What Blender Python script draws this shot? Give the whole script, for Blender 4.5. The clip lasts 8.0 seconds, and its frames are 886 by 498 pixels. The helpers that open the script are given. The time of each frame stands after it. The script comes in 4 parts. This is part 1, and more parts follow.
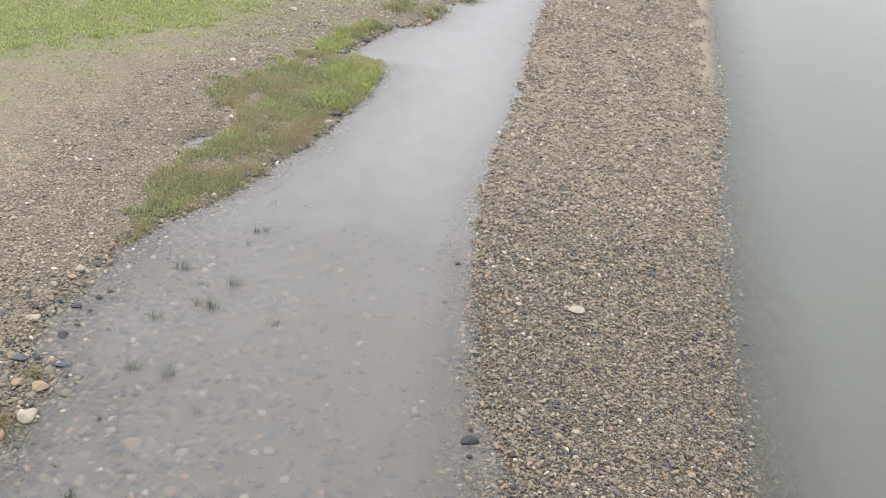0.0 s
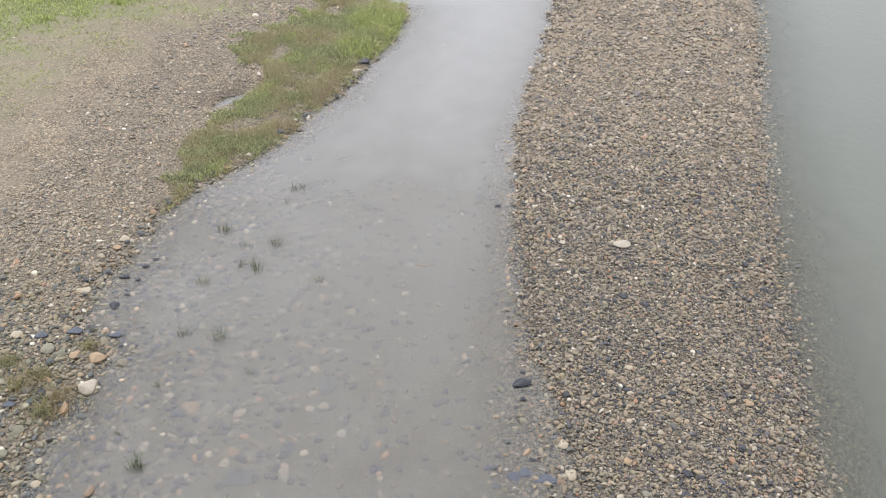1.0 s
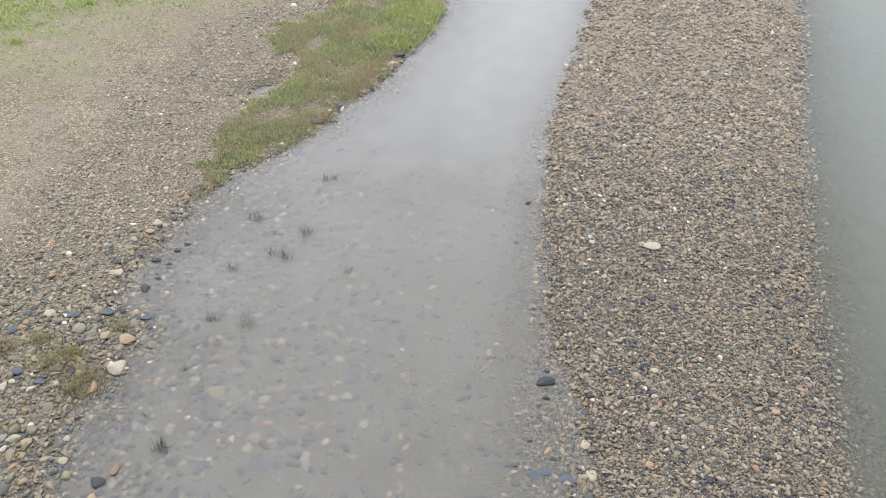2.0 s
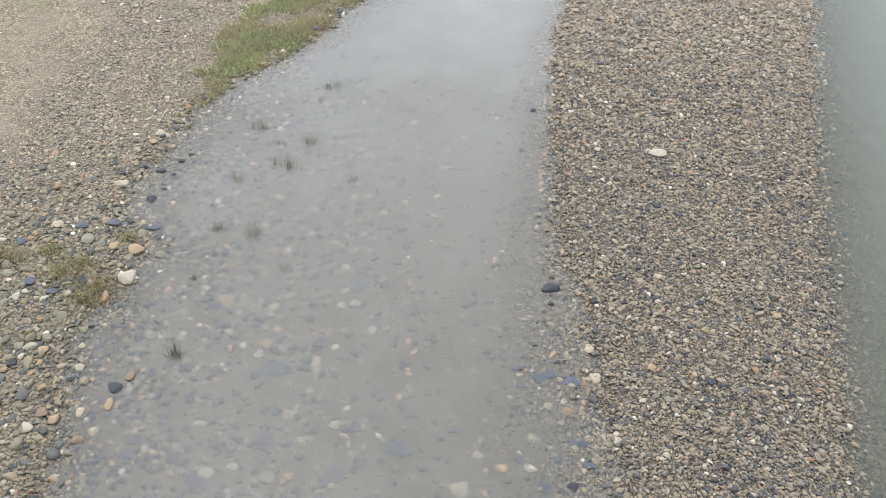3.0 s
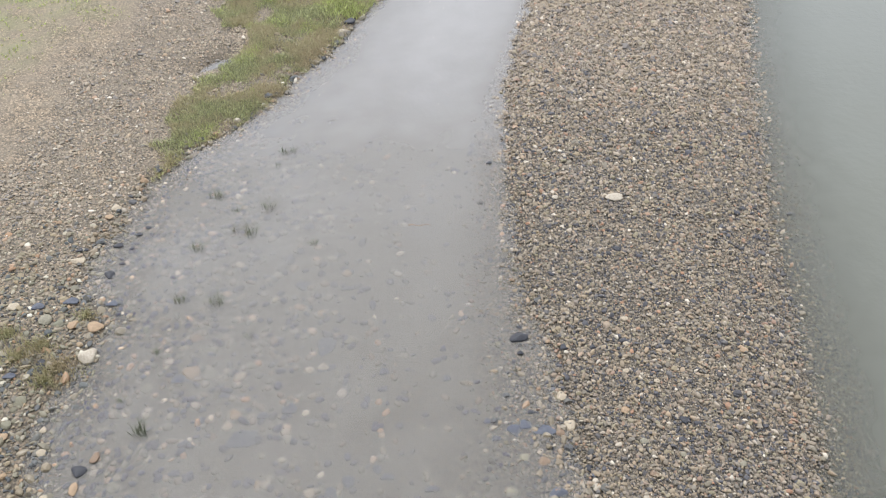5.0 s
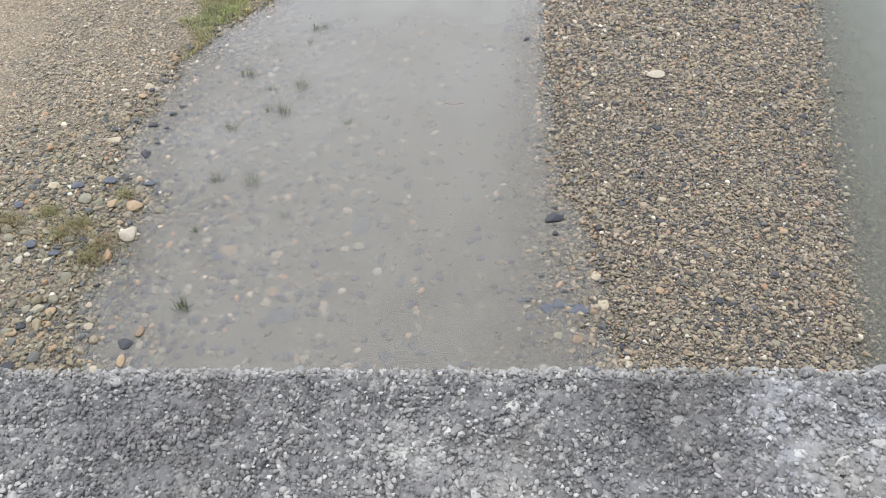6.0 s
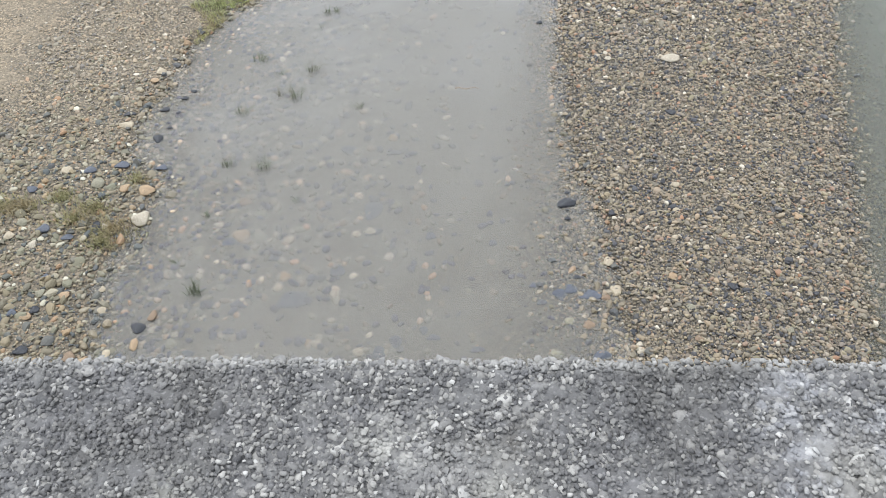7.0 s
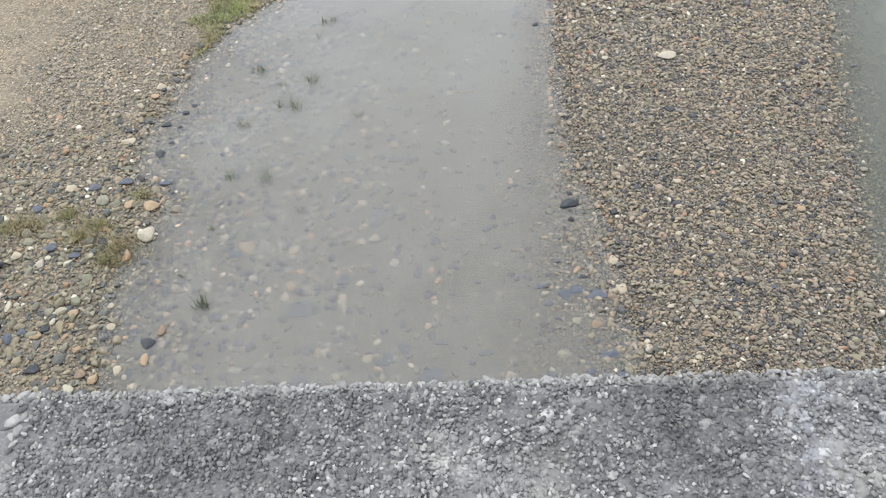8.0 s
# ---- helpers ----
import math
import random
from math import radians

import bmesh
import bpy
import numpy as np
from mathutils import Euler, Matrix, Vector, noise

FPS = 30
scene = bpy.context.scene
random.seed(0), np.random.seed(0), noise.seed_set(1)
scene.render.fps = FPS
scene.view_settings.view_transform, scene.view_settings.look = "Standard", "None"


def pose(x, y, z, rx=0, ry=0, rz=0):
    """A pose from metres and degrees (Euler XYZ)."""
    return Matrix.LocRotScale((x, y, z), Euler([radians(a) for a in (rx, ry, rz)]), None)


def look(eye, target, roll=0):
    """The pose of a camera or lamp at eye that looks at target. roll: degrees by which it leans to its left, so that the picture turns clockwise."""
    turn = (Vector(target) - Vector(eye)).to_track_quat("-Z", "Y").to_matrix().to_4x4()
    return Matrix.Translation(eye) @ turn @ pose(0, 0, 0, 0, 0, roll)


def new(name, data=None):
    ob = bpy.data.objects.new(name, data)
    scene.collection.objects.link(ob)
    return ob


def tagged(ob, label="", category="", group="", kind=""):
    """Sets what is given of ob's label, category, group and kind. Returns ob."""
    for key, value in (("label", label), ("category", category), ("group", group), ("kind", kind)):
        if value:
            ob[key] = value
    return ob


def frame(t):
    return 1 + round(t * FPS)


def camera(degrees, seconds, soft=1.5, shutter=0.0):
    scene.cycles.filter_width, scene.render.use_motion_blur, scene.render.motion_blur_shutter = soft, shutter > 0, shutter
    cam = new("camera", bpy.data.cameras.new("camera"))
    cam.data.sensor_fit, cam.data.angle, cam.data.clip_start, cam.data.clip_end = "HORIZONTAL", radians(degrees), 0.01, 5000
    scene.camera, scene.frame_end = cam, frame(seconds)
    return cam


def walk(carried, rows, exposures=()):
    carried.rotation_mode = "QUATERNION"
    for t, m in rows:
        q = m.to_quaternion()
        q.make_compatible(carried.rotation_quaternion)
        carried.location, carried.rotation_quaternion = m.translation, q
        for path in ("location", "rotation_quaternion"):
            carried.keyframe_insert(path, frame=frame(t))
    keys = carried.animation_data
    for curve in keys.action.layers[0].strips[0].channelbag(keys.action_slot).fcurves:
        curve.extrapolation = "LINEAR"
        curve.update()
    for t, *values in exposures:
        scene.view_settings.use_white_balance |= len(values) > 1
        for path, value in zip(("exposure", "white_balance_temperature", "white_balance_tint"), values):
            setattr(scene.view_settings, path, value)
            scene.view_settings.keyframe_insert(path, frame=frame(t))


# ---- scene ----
# ---- camera ----
cam = camera(56.0, 8.0, soft=0.95, shutter=0.1)
walk(cam, [
    (0.0, pose(0.011, -0.238, 5.599, 55.17, -4.96, 1.86)),
    (0.5, pose(0.021, -0.217, 5.600, 54.66, -2.55, 3.07)),
    (1.0, pose(0.014, -0.134, 5.590, 51.07, 0.12, 1.57)),
    (1.2, pose(-0.013, -0.114, 5.606, 51.06, -0.12, 1.75)),
    (2.3, pose(0.034, -0.136, 5.564, 50.14, -0.24, 5.15)),
    (2.5, pose(0.015, -0.123, 5.540, 46.46, -0.50, 5.12)),
    (3.0, pose(-0.013, -0.163, 5.595, 44.52, 0.14, 4.26)),
    (3.5, pose(-0.021, -0.182, 5.617, 45.65, 1.05, 4.20)),
    (3.7, pose(0.001, -0.200, 5.641, 49.49, 0.95, 4.91)),
    (4.0, pose(-0.045, -0.222, 5.672, 54.74, 0.07, 5.14)),
    (4.2, pose(-0.036, -0.218, 5.663, 57.22, -0.85, 4.34)),
    (5.3, pose(0.005, -0.161, 5.546, 44.29, 1.54, -0.89)),
    (5.5, pose(0.006, -0.161, 5.535, 42.49, 2.32, -0.41)),
    (6.0, pose(-0.002, -0.160, 5.512, 40.54, 2.79, 1.76)),
    (6.5, pose(0.000, -0.151, 5.500, 39.93, 2.57, 2.15)),
    (7.0, pose(0.005, -0.149, 5.498, 39.55, 3.39, 2.39)),
    (7.5, pose(0.004, -0.171, 5.537, 39.37, 4.60, 1.51)),
    (8.0, pose(-0.007, -0.161, 5.530, 39.68, 4.88, 0.93)),
], exposures=[(0.0, 0.0, 6390, 11.5), (1.0, -0.02, 6330, 11), (2.5, 0.06, 6190, 8.5), (3.5, 0.08, 6170, 7.5), (4.0, 0.03, 6090, 11), (5.5, 0.09, 6340, 11), (6.5, 0.10, 6200, 7), (8.0, 0.09, 6200, 7)])

# ---- overcast daylight ----
world = bpy.data.worlds.new("overcast_sky")
scene.world = world
world.use_nodes = True
wn, wl = world.node_tree.nodes, world.node_tree.links
sky = wn.new("ShaderNodeTexSky")
sky.sky_type, sky.sun_disc = "NISHITA", False
sky.sun_elevation, sky.sun_rotation = radians(68), radians(-43)
sky.dust_density, sky.air_density = 4.0, 1.0
veil = wn.new("ShaderNodeMix")
veil.data_type = "RGBA"
veil.inputs["Factor"].default_value = 0.82
veil.inputs["B"].default_value = (7.64, 7.63, 7.64, 1)
wl.new(sky.outputs[0], veil.inputs["A"])
wl.new(veil.outputs["Result"], wn["Background"].inputs["Color"])
wn["Background"].inputs["Strength"].default_value = 0.232
sun = new("sun", bpy.data.lights.new("sun", "SUN"))
sun.data.energy, sun.data.angle, sun.data.color = 1.9, radians(10), (1.0, 0.975, 0.94)
sun.matrix_world = look((-2.4, 2.6, 8.6), (0, 0, 0))

# ---- the lie of the land: shorelines as x over y, water level at z = 0 ----
LEFT_Y = [-40, 2, 3.2, 3.6, 4.0, 4.4, 4.7, 5.0, 5.2, 5.6, 5.9, 6.25, 6.7, 7.3, 7.9, 8.4, 9.0, 9.6, 10.2, 11.1, 12.0, 12.7, 13.2, 13.45, 14.0, 14.5, 15.0, 15.3, 16.5, 17.0, 18.3, 19.6, 30, 700]
LEFT_X = [-3.0, -3.0, -3.33, -3.42, -3.52, -3.4, -3.33, -3.28, -3.26, -3.66, -3.7, -3.64, -3.5, -3.4, -3.08, -2.65, -2.24, -2.03, -1.68, -1.4, -1.1, -1.0, -1.0, -1.72, -1.45, -1.2, -0.9, -0.4, -0.1, 0.45, 0.8, 0.56, 1.5, 30]
MID_Y = [-40, 2, 3.2, 3.8, 4.1, 4.4, 4.7, 4.9, 5.2, 5.65, 6.3, 6.7, 7.5, 8.15, 8.7, 9.5, 10.3, 11.2, 12.4, 13.9, 15.6, 17.3, 20, 40, 700]
MID_X = [1.6, 1.3, 1.06, 0.97, 0.93, 0.89, 0.87, 0.83, 0.73, 0.65, 0.63, 0.61, 0.63, 0.65, 0.66, 0.75, 0.88, 1.1, 1.34, 1.56, 1.8, 2.13, 2.7, 7, 120]
RIGHT_Y = [-40, 2, 3.1, 3.9, 4.5, 5.1, 5.8, 6.5, 7.5, 8.7, 10.1, 11.9, 14.2, 17.4, 20.3, 40, 700]
RIGHT_X = [2.0, 2.45, 2.73, 2.86, 2.97, 3.05, 3.16, 3.29, 3.47, 3.71, 4.02, 4.5, 4.97, 5.62, 6.2, 11, 170]


def waves(x, y, size, seed, octaves=3):
    """Smooth, uneven noise of about -1 to 1: crossing waves of many directions."""
    rng = np.random.RandomState(seed)
    total, weight = 0 * x, 1.0
    for _ in range(octaves):
        for _ in range(5):
            a, p = rng.uniform(0, 6.283), rng.uniform(0, 6.283)
            k = 6.283 / size * rng.uniform(0.7, 1.4)
            total = total + weight * 0.32 * np.sin(k * (x * np.cos(a) + y * np.sin(a)) + p + 1.3 * np.sin(0.6 * k * (y * np.cos(a) - x * np.sin(a)) + 2 * p))
        size, weight = size / 2.1, weight * 0.55
    return total


def shores(x, y):
    ragged = 0.05 * waves(x, y, 0.55, 3)
    return np.interp(y, LEFT_Y, LEFT_X) + ragged, np.interp(y, MID_Y, MID_X) + ragged, np.interp(y, RIGHT_Y, RIGHT_X) + 0.7 * ragged


def height(x, y):
    """Height of the ground, land and bed, over the water level."""
    left, mid, right = shores(x, y)
    d = np.maximum(left - x, 0) * 0.85
    bank = 0.10 * (1 - np.exp(-d / 0.7)) + 0.03 * np.minimum(d, 14) + 0.012 * waves(x, y, 1.3, 5) * (1 - np.exp(-d / 0.4))
    bank = bank - 0.155 * np.exp(-((0.7 * (x + 3.2) + 0.7 * (y - 9.93)) / 0.42) ** 2 - ((0.7 * (y - 9.93) - 0.7 * (x + 3.2)) / 0.15) ** 2)
    e = np.clip(np.minimum(x - left, np.interp(y, [4.3, 5.2, 7], [0.25, 0.5, 1.0]) * (mid - x)), 0, None)
    near_left = np.clip((mid - x) / (np.maximum(mid - left, 0.1)), 0, 1)
    bed = -(0.10 - 0.055 * near_left) * np.interp(y, [7.5, 12.5], [0.85, 2.2]) * (1 - np.exp(-e / 0.75)) - 0.01 * waves(x, y, 0.8, 7) * (1 - np.exp(-e / 0.3))
    bed = bed - 0.009 * np.clip((mid - x) / 0.06, 0, 1) * np.clip((x - left) / 0.3, 0, 1)
    m = np.clip(np.minimum(x - mid, right - x), 0, None)
    ridge = 0.13 * (1 - np.exp(-m / 0.45)) + 0.012 * waves(x, y, 0.9, 9) * (1 - np.exp(-m / 0.3))
    r = np.clip(x - right, 0, None)
    deep = -1.3 * (1 - np.exp(-(r / 3.5) ** 1.55)) - 0.012 * np.clip(r / 0.06, 0, 1) - 0.01 * waves(x, y, 0.5, 11) * np.clip(r / 0.5, 0, 1)
    return np.where(x < left, bank, np.where(x < mid, bed, np.where(x < right, ridge, deep)))


# ---- materials ----
def material(name):
    m = bpy.data.materials.new(name)
    m.use_nodes = True
    return m, m.node_tree.nodes, m.node_tree.links, m.node_tree.nodes["Principled BSDF"]


def ramp(nodes, stops, mode="LINEAR"):
    r = nodes.new("ShaderNodeValToRGB")
    r.color_ramp.interpolation = mode
    while len(r.color_ramp.elements) < len(stops):
        r.color_ramp.elements.new(0.5)
    for e, (p, c) in zip(r.color_ramp.elements, stops):
        e.position, e.color = p, (*c, 1)
    return r


def texture(nodes, links, kind, scale, detail=3.0, vector=None):
    t = nodes.new(kind)
    t.inputs["Scale"].default_value = scale
    if "Detail" in t.inputs:
        t.inputs["Detail"].default_value = detail
    if vector is None:
        vector = nodes.new("ShaderNodeNewGeometry").outputs["Position"]
    links.new(vector, t.inputs["Vector"])
    return t


def blend(nodes, links, a, b, factor, mode="MIX"):
    m = nodes.new("ShaderNodeMix")
    m.data_type, m.blend_type = "RGBA", mode
    for key, v in (("A", a), ("B", b), ("Factor", factor)):
        if isinstance(v, (tuple, float, int)):
            m.inputs[key].default_value = (*v, 1) if isinstance(v, tuple) else v
        else:
            links.new(v, m.inputs[key])
    return m.outputs["Result"]


def span(nodes, links, value, low, high, a=0.0, b=1.0):
    m = nodes.new("ShaderNodeMapRange")
    m.interpolation_type = "SMOOTHSTEP"
    for key, v in (("From Min", low), ("From Max", high), ("To Min", a), ("To Max", b)):
        m.inputs[key].default_value = v
    links.new(value, m.inputs["Value"])
    return m.outputs["Result"]


def relief(nodes, links, bsdf, value, strength, distance):
    b = nodes.new("ShaderNodeBump")
    b.inputs["Strength"].default_value, b.inputs["Distance"].default_value = strength, distance
    links.new(value, b.inputs["Height"])
    links.new(b.outputs[0], bsdf.inputs["Normal"])
    return b


PALETTE = [
    (0.00, (0.028, 0.031, 0.042)), (0.18, (0.06, 0.065, 0.082)), (0.24, (0.115, 0.105, 0.088)), (0.32, (0.215, 0.18, 0.14)), (0.42, (0.13, 0.12, 0.10)),
    (0.52, (0.25, 0.205, 0.145)), (0.62, (0.17, 0.155, 0.13)), (0.70, (0.21, 0.19, 0.125)), (0.78, (0.28, 0.22, 0.155)), (0.85, (0.16, 0.14, 0.125)),
    (0.89, (0.28, 0.16, 0.10)), (0.92, (0.28, 0.245, 0.195)), (0.97, (0.32, 0.285, 0.235)), (1.00, (0.50, 0.47, 0.41))]


BANK = [
    (0.00, (0.03, 0.034, 0.044)), (0.17, (0.06, 0.072, 0.082)), (0.25, (0.115, 0.105, 0.085)), (0.38, (0.20, 0.165, 0.115)), (0.48, (0.12, 0.115, 0.085)),
    (0.58, (0.25, 0.20, 0.135)), (0.66, (0.17, 0.16, 0.12)), (0.75, (0.15, 0.15, 0.115)), (0.82, (0.28, 0.215, 0.14)), (0.87, (0.27, 0.16, 0.095)),
    (0.91, (0.24, 0.215, 0.17)), (0.97, (0.34, 0.31, 0.255)), (1.00, (0.56, 0.54, 0.49))]


BED = [
    (0.00, (0.012, 0.016, 0.045)), (0.30, (0.03, 0.036, 0.085)), (0.42, (0.075, 0.078, 0.10)), (0.50, (0.14, 0.135, 0.115)), (0.64, (0.22, 0.20, 0.16)),
    (0.74, (0.21, 0.155, 0.115)), (0.82, (0.20, 0.185, 0.15)), (0.92, (0.34, 0.31, 0.24)), (0.96, (0.38, 0.23, 0.14)), (1.00, (0.56, 0.52, 0.42))]


def pebble_material(name, single, palette=PALETTE, gain=1.0, tint=(1.02, 1.0, 0.965), dust=0.0, silt=0.4):
    """River pebbles: each stone takes one of the river's rock colours; wet and darker at the waterline; below it, silt
    and painted water murk pale them.
    """
    m, n, l, b = material(name)
    pick = n.new("ShaderNodeObjectInfo").outputs["Random"] if single else n.new("ShaderNodeNewGeometry").outputs["Random Per Island"]
    r = ramp(n, [(p, tuple(gain * k * (1.06 * v - 0.06 * sum(c) / 3) for v, k in zip(c, tint))) for p, c in palette])
    l.new(pick, r.inputs[0])
    dusted = blend(n, l, r.outputs[0], (0.30, 0.25, 0.195), dust)
    grain = texture(n, l, "ShaderNodeTexNoise", 90, 4)
    dirt = texture(n, l, "ShaderNodeTexNoise", 1.1, 3)
    c = blend(n, l, dusted, (0.29, 0.25, 0.19), span(n, l, dirt.outputs[0], 0.45, 0.68, 0.0, 0.2))
    c = blend(n, l, c, (0.20, 0.195, 0.195), span(n, l, dirt.outputs[0], 0.50, 0.32, 0.0, 0.14))
    c = blend(n, l, c, (0.55, 0.5, 0.43), span(n, l, grain.outputs[0], 0.55, 0.85, 0.0, 0.2))
    z = n.new("ShaderNodeSeparateXYZ")
    l.new(n.new("ShaderNodeNewGeometry").outputs["Position"], z.inputs[0])
    wet = span(n, l, z.outputs["Z"], 0.012, 0.05, 1.0, 0.0)
    c = blend(n, l, c, blend(n, l, c, (0.88, 0.87, 0.85), 1.0, "MULTIPLY"), wet)
    # silt coat and the water's murk haze, both painted by depth
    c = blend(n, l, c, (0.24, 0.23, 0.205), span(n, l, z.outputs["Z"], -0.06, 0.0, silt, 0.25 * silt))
    l.new(c, b.inputs["Base Color"])
    l.new(span(n, l, z.outputs["Z"], 0.012, 0.05, 0.35, 0.8), b.inputs["Roughness"])
    relief(n, l, b, grain.outputs[0], 0.25, 0.004)
    return m


def rock_material(name, low, high, speck, gloss=0.6):
    m, n, l, b = material(name)
    at = n.new("ShaderNodeTexCoord").outputs["Object"]
    cloud = texture(n, l, "ShaderNodeTexNoise", 9, 5, at)
    grain = texture(n, l, "ShaderNodeTexNoise", 70, 4, at)
    r = ramp(n, [(0.3, low), (0.72, high)])
    l.new(cloud.outputs[0], r.inputs[0])
    c = blend(n, l, r.outputs[0], speck, span(n, l, grain.outputs[0], 0.56, 0.78, 0.0, 0.55))
    z = n.new("ShaderNodeSeparateXYZ")
    l.new(n.new("ShaderNodeNewGeometry").outputs["Position"], z.inputs[0])
    # under water, silt and murk haze painted into the rock colour
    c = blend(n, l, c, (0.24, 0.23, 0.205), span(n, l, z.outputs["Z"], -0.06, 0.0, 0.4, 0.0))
    l.new(c, b.inputs["Base Color"])
    b.inputs["Roughness"].default_value = gloss
    relief(n, l, b, grain.outputs[0], 0.4, 0.006)
    return m


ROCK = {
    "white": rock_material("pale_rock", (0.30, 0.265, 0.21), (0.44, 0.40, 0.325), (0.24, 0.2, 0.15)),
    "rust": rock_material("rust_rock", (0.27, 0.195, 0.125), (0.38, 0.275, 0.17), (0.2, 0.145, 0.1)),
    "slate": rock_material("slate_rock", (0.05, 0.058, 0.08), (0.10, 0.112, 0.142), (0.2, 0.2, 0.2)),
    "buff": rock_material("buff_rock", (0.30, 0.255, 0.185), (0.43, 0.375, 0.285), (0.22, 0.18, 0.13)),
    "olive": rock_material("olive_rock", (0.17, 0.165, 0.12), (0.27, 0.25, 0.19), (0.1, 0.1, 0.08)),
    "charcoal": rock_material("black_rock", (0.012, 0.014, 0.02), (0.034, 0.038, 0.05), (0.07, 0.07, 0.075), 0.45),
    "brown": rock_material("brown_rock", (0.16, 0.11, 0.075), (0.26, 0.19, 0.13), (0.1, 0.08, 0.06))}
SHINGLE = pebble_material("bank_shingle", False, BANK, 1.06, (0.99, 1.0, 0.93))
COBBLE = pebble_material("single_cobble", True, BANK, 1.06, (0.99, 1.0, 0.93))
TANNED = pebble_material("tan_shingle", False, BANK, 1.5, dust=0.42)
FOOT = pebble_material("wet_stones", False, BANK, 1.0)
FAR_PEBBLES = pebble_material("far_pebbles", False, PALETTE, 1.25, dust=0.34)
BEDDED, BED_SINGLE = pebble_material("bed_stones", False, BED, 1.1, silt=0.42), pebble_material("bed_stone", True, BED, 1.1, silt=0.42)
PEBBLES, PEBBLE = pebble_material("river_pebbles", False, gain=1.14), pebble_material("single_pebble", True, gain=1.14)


def ground_material():
    """Sand, silt and fine gravel; the shares of sand and turf lie in the mesh."""
    m, n, l, b = material("sand_silt_gravel")
    at = n.new("ShaderNodeNewGeometry").outputs["Position"]
    big, fine = texture(n, l, "ShaderNodeTexNoise", 0.9, 5, at), texture(n, l, "ShaderNodeTexNoise", 130, 3, at)
    cells = texture(n, l, "ShaderNodeTexVoronoi", 55, 0, at)
    cells.inputs["Randomness"].default_value = 1.0
    grit = ramp(n, [(0.0, (0.03, 0.03, 0.03)), (0.3, (0.07, 0.063, 0.052)), (0.65, (0.13, 0.112, 0.088)), (0.9, (0.20, 0.168, 0.13)), (1.0, (0.27, 0.24, 0.2))])
    split = n.new("ShaderNodeSeparateColor")
    l.new(cells.outputs["Color"], split.inputs[0])
    l.new(split.outputs[0], grit.inputs[0])
    sandy = ramp(n, [(0.3, (0.165, 0.14, 0.108)), (0.7, (0.235, 0.203, 0.155))])
    l.new(big.outputs[0], sandy.inputs[0])
    sand_c = blend(n, l, sandy.outputs[0], (0.20, 0.165, 0.12), span(n, l, fine.outputs[0], 0.45, 0.75, 0.0, 0.7))
    sand_c = blend(n, l, sand_c, blend(n, l, grit.outputs[0], (1.6, 1.48, 1.3), 1.0, "MULTIPLY"), span(n, l, texture(n, l, "ShaderNodeTexNoise", 2.6, 4, at).outputs[0], 0.4, 0.65, 0.45, 0.9))
    sand, turf, clean = (n.new("ShaderNodeAttribute") for _ in range(3))
    sand.attribute_name, turf.attribute_name, clean.attribute_name = "sand", "turf", "clean"
    c = blend(n, l, grit.outputs[0], sand_c, sand.outputs["Fac"])
    c = blend(n, l, c, blend(n, l, (0.29, 0.24, 0.18), (0.21, 0.175, 0.13), fine.outputs[0]), clean.outputs["Fac"])
    c = blend(n, l, c, blend(n, l, (0.13, 0.15, 0.07), (0.20, 0.205, 0.105), big.outputs[0]), turf.outputs["Fac"])
    z = n.new("ShaderNodeSeparateXYZ")
    l.new(at, z.inputs[0])
    silt = blend(n, l, (0.20, 0.192, 0.17), (0.28, 0.268, 0.24), big.outputs[0])
    c = blend(n, l, c, silt, span(n, l, z.outputs["Z"], -0.05, -0.005, 0.8, 0.0))
    wet = span(n, l, z.outputs["Z"], 0.008, 0.035, 1.0, 0.0)
    c = blend(n, l, c, blend(n, l, c, (0.82, 0.81, 0.79), 1.0, "MULTIPLY"), wet)
    l.new(c, b.inputs["Base Color"])
    b.inputs["Roughness"].default_value = 0.9
    high = n.new("ShaderNodeMath")
    high.operation = "SUBTRACT"
    l.new(fine.outputs[0], high.inputs[0])
    l.new(cells.outputs["Distance"], high.inputs[1])
    relief(n, l, b, high.outputs[0], 0.35, 0.010)
    return m


def blade_material(name, fresh, dry, share, vary=0.45):
    m, n, l, b = material(name)
    island = n.new("ShaderNodeNewGeometry")
    patch = texture(n, l, "ShaderNodeTexNoise", 1.9, 4)
    r = ramp(n, [(0.0, tuple(v * (1 - vary) for v in fresh)), (0.6, fresh), (1.0, tuple(min(1, v * (1 + vary)) for v in fresh))])
    l.new(island.outputs["Random Per Island"], r.inputs[0])
    c = blend(n, l, r.outputs[0], dry, span(n, l, patch.outputs[0], 0.5 - share, 0.66 - share, 0.0, 0.9))
    l.new(c, b.inputs["Base Color"])
    b.inputs["Roughness"].default_value = 0.65
    see = n.new("ShaderNodeBsdfTranslucent")
    l.new(c, see.inputs["Color"])
    mix = n.new("ShaderNodeMixShader")
    mix.inputs[0].default_value = 0.42
    l.new(b.outputs[0], mix.inputs[1])
    l.new(see.outputs[0], mix.inputs[2])
    l.new(mix.outputs[0], n["Material Output"].inputs["Surface"])
    return m


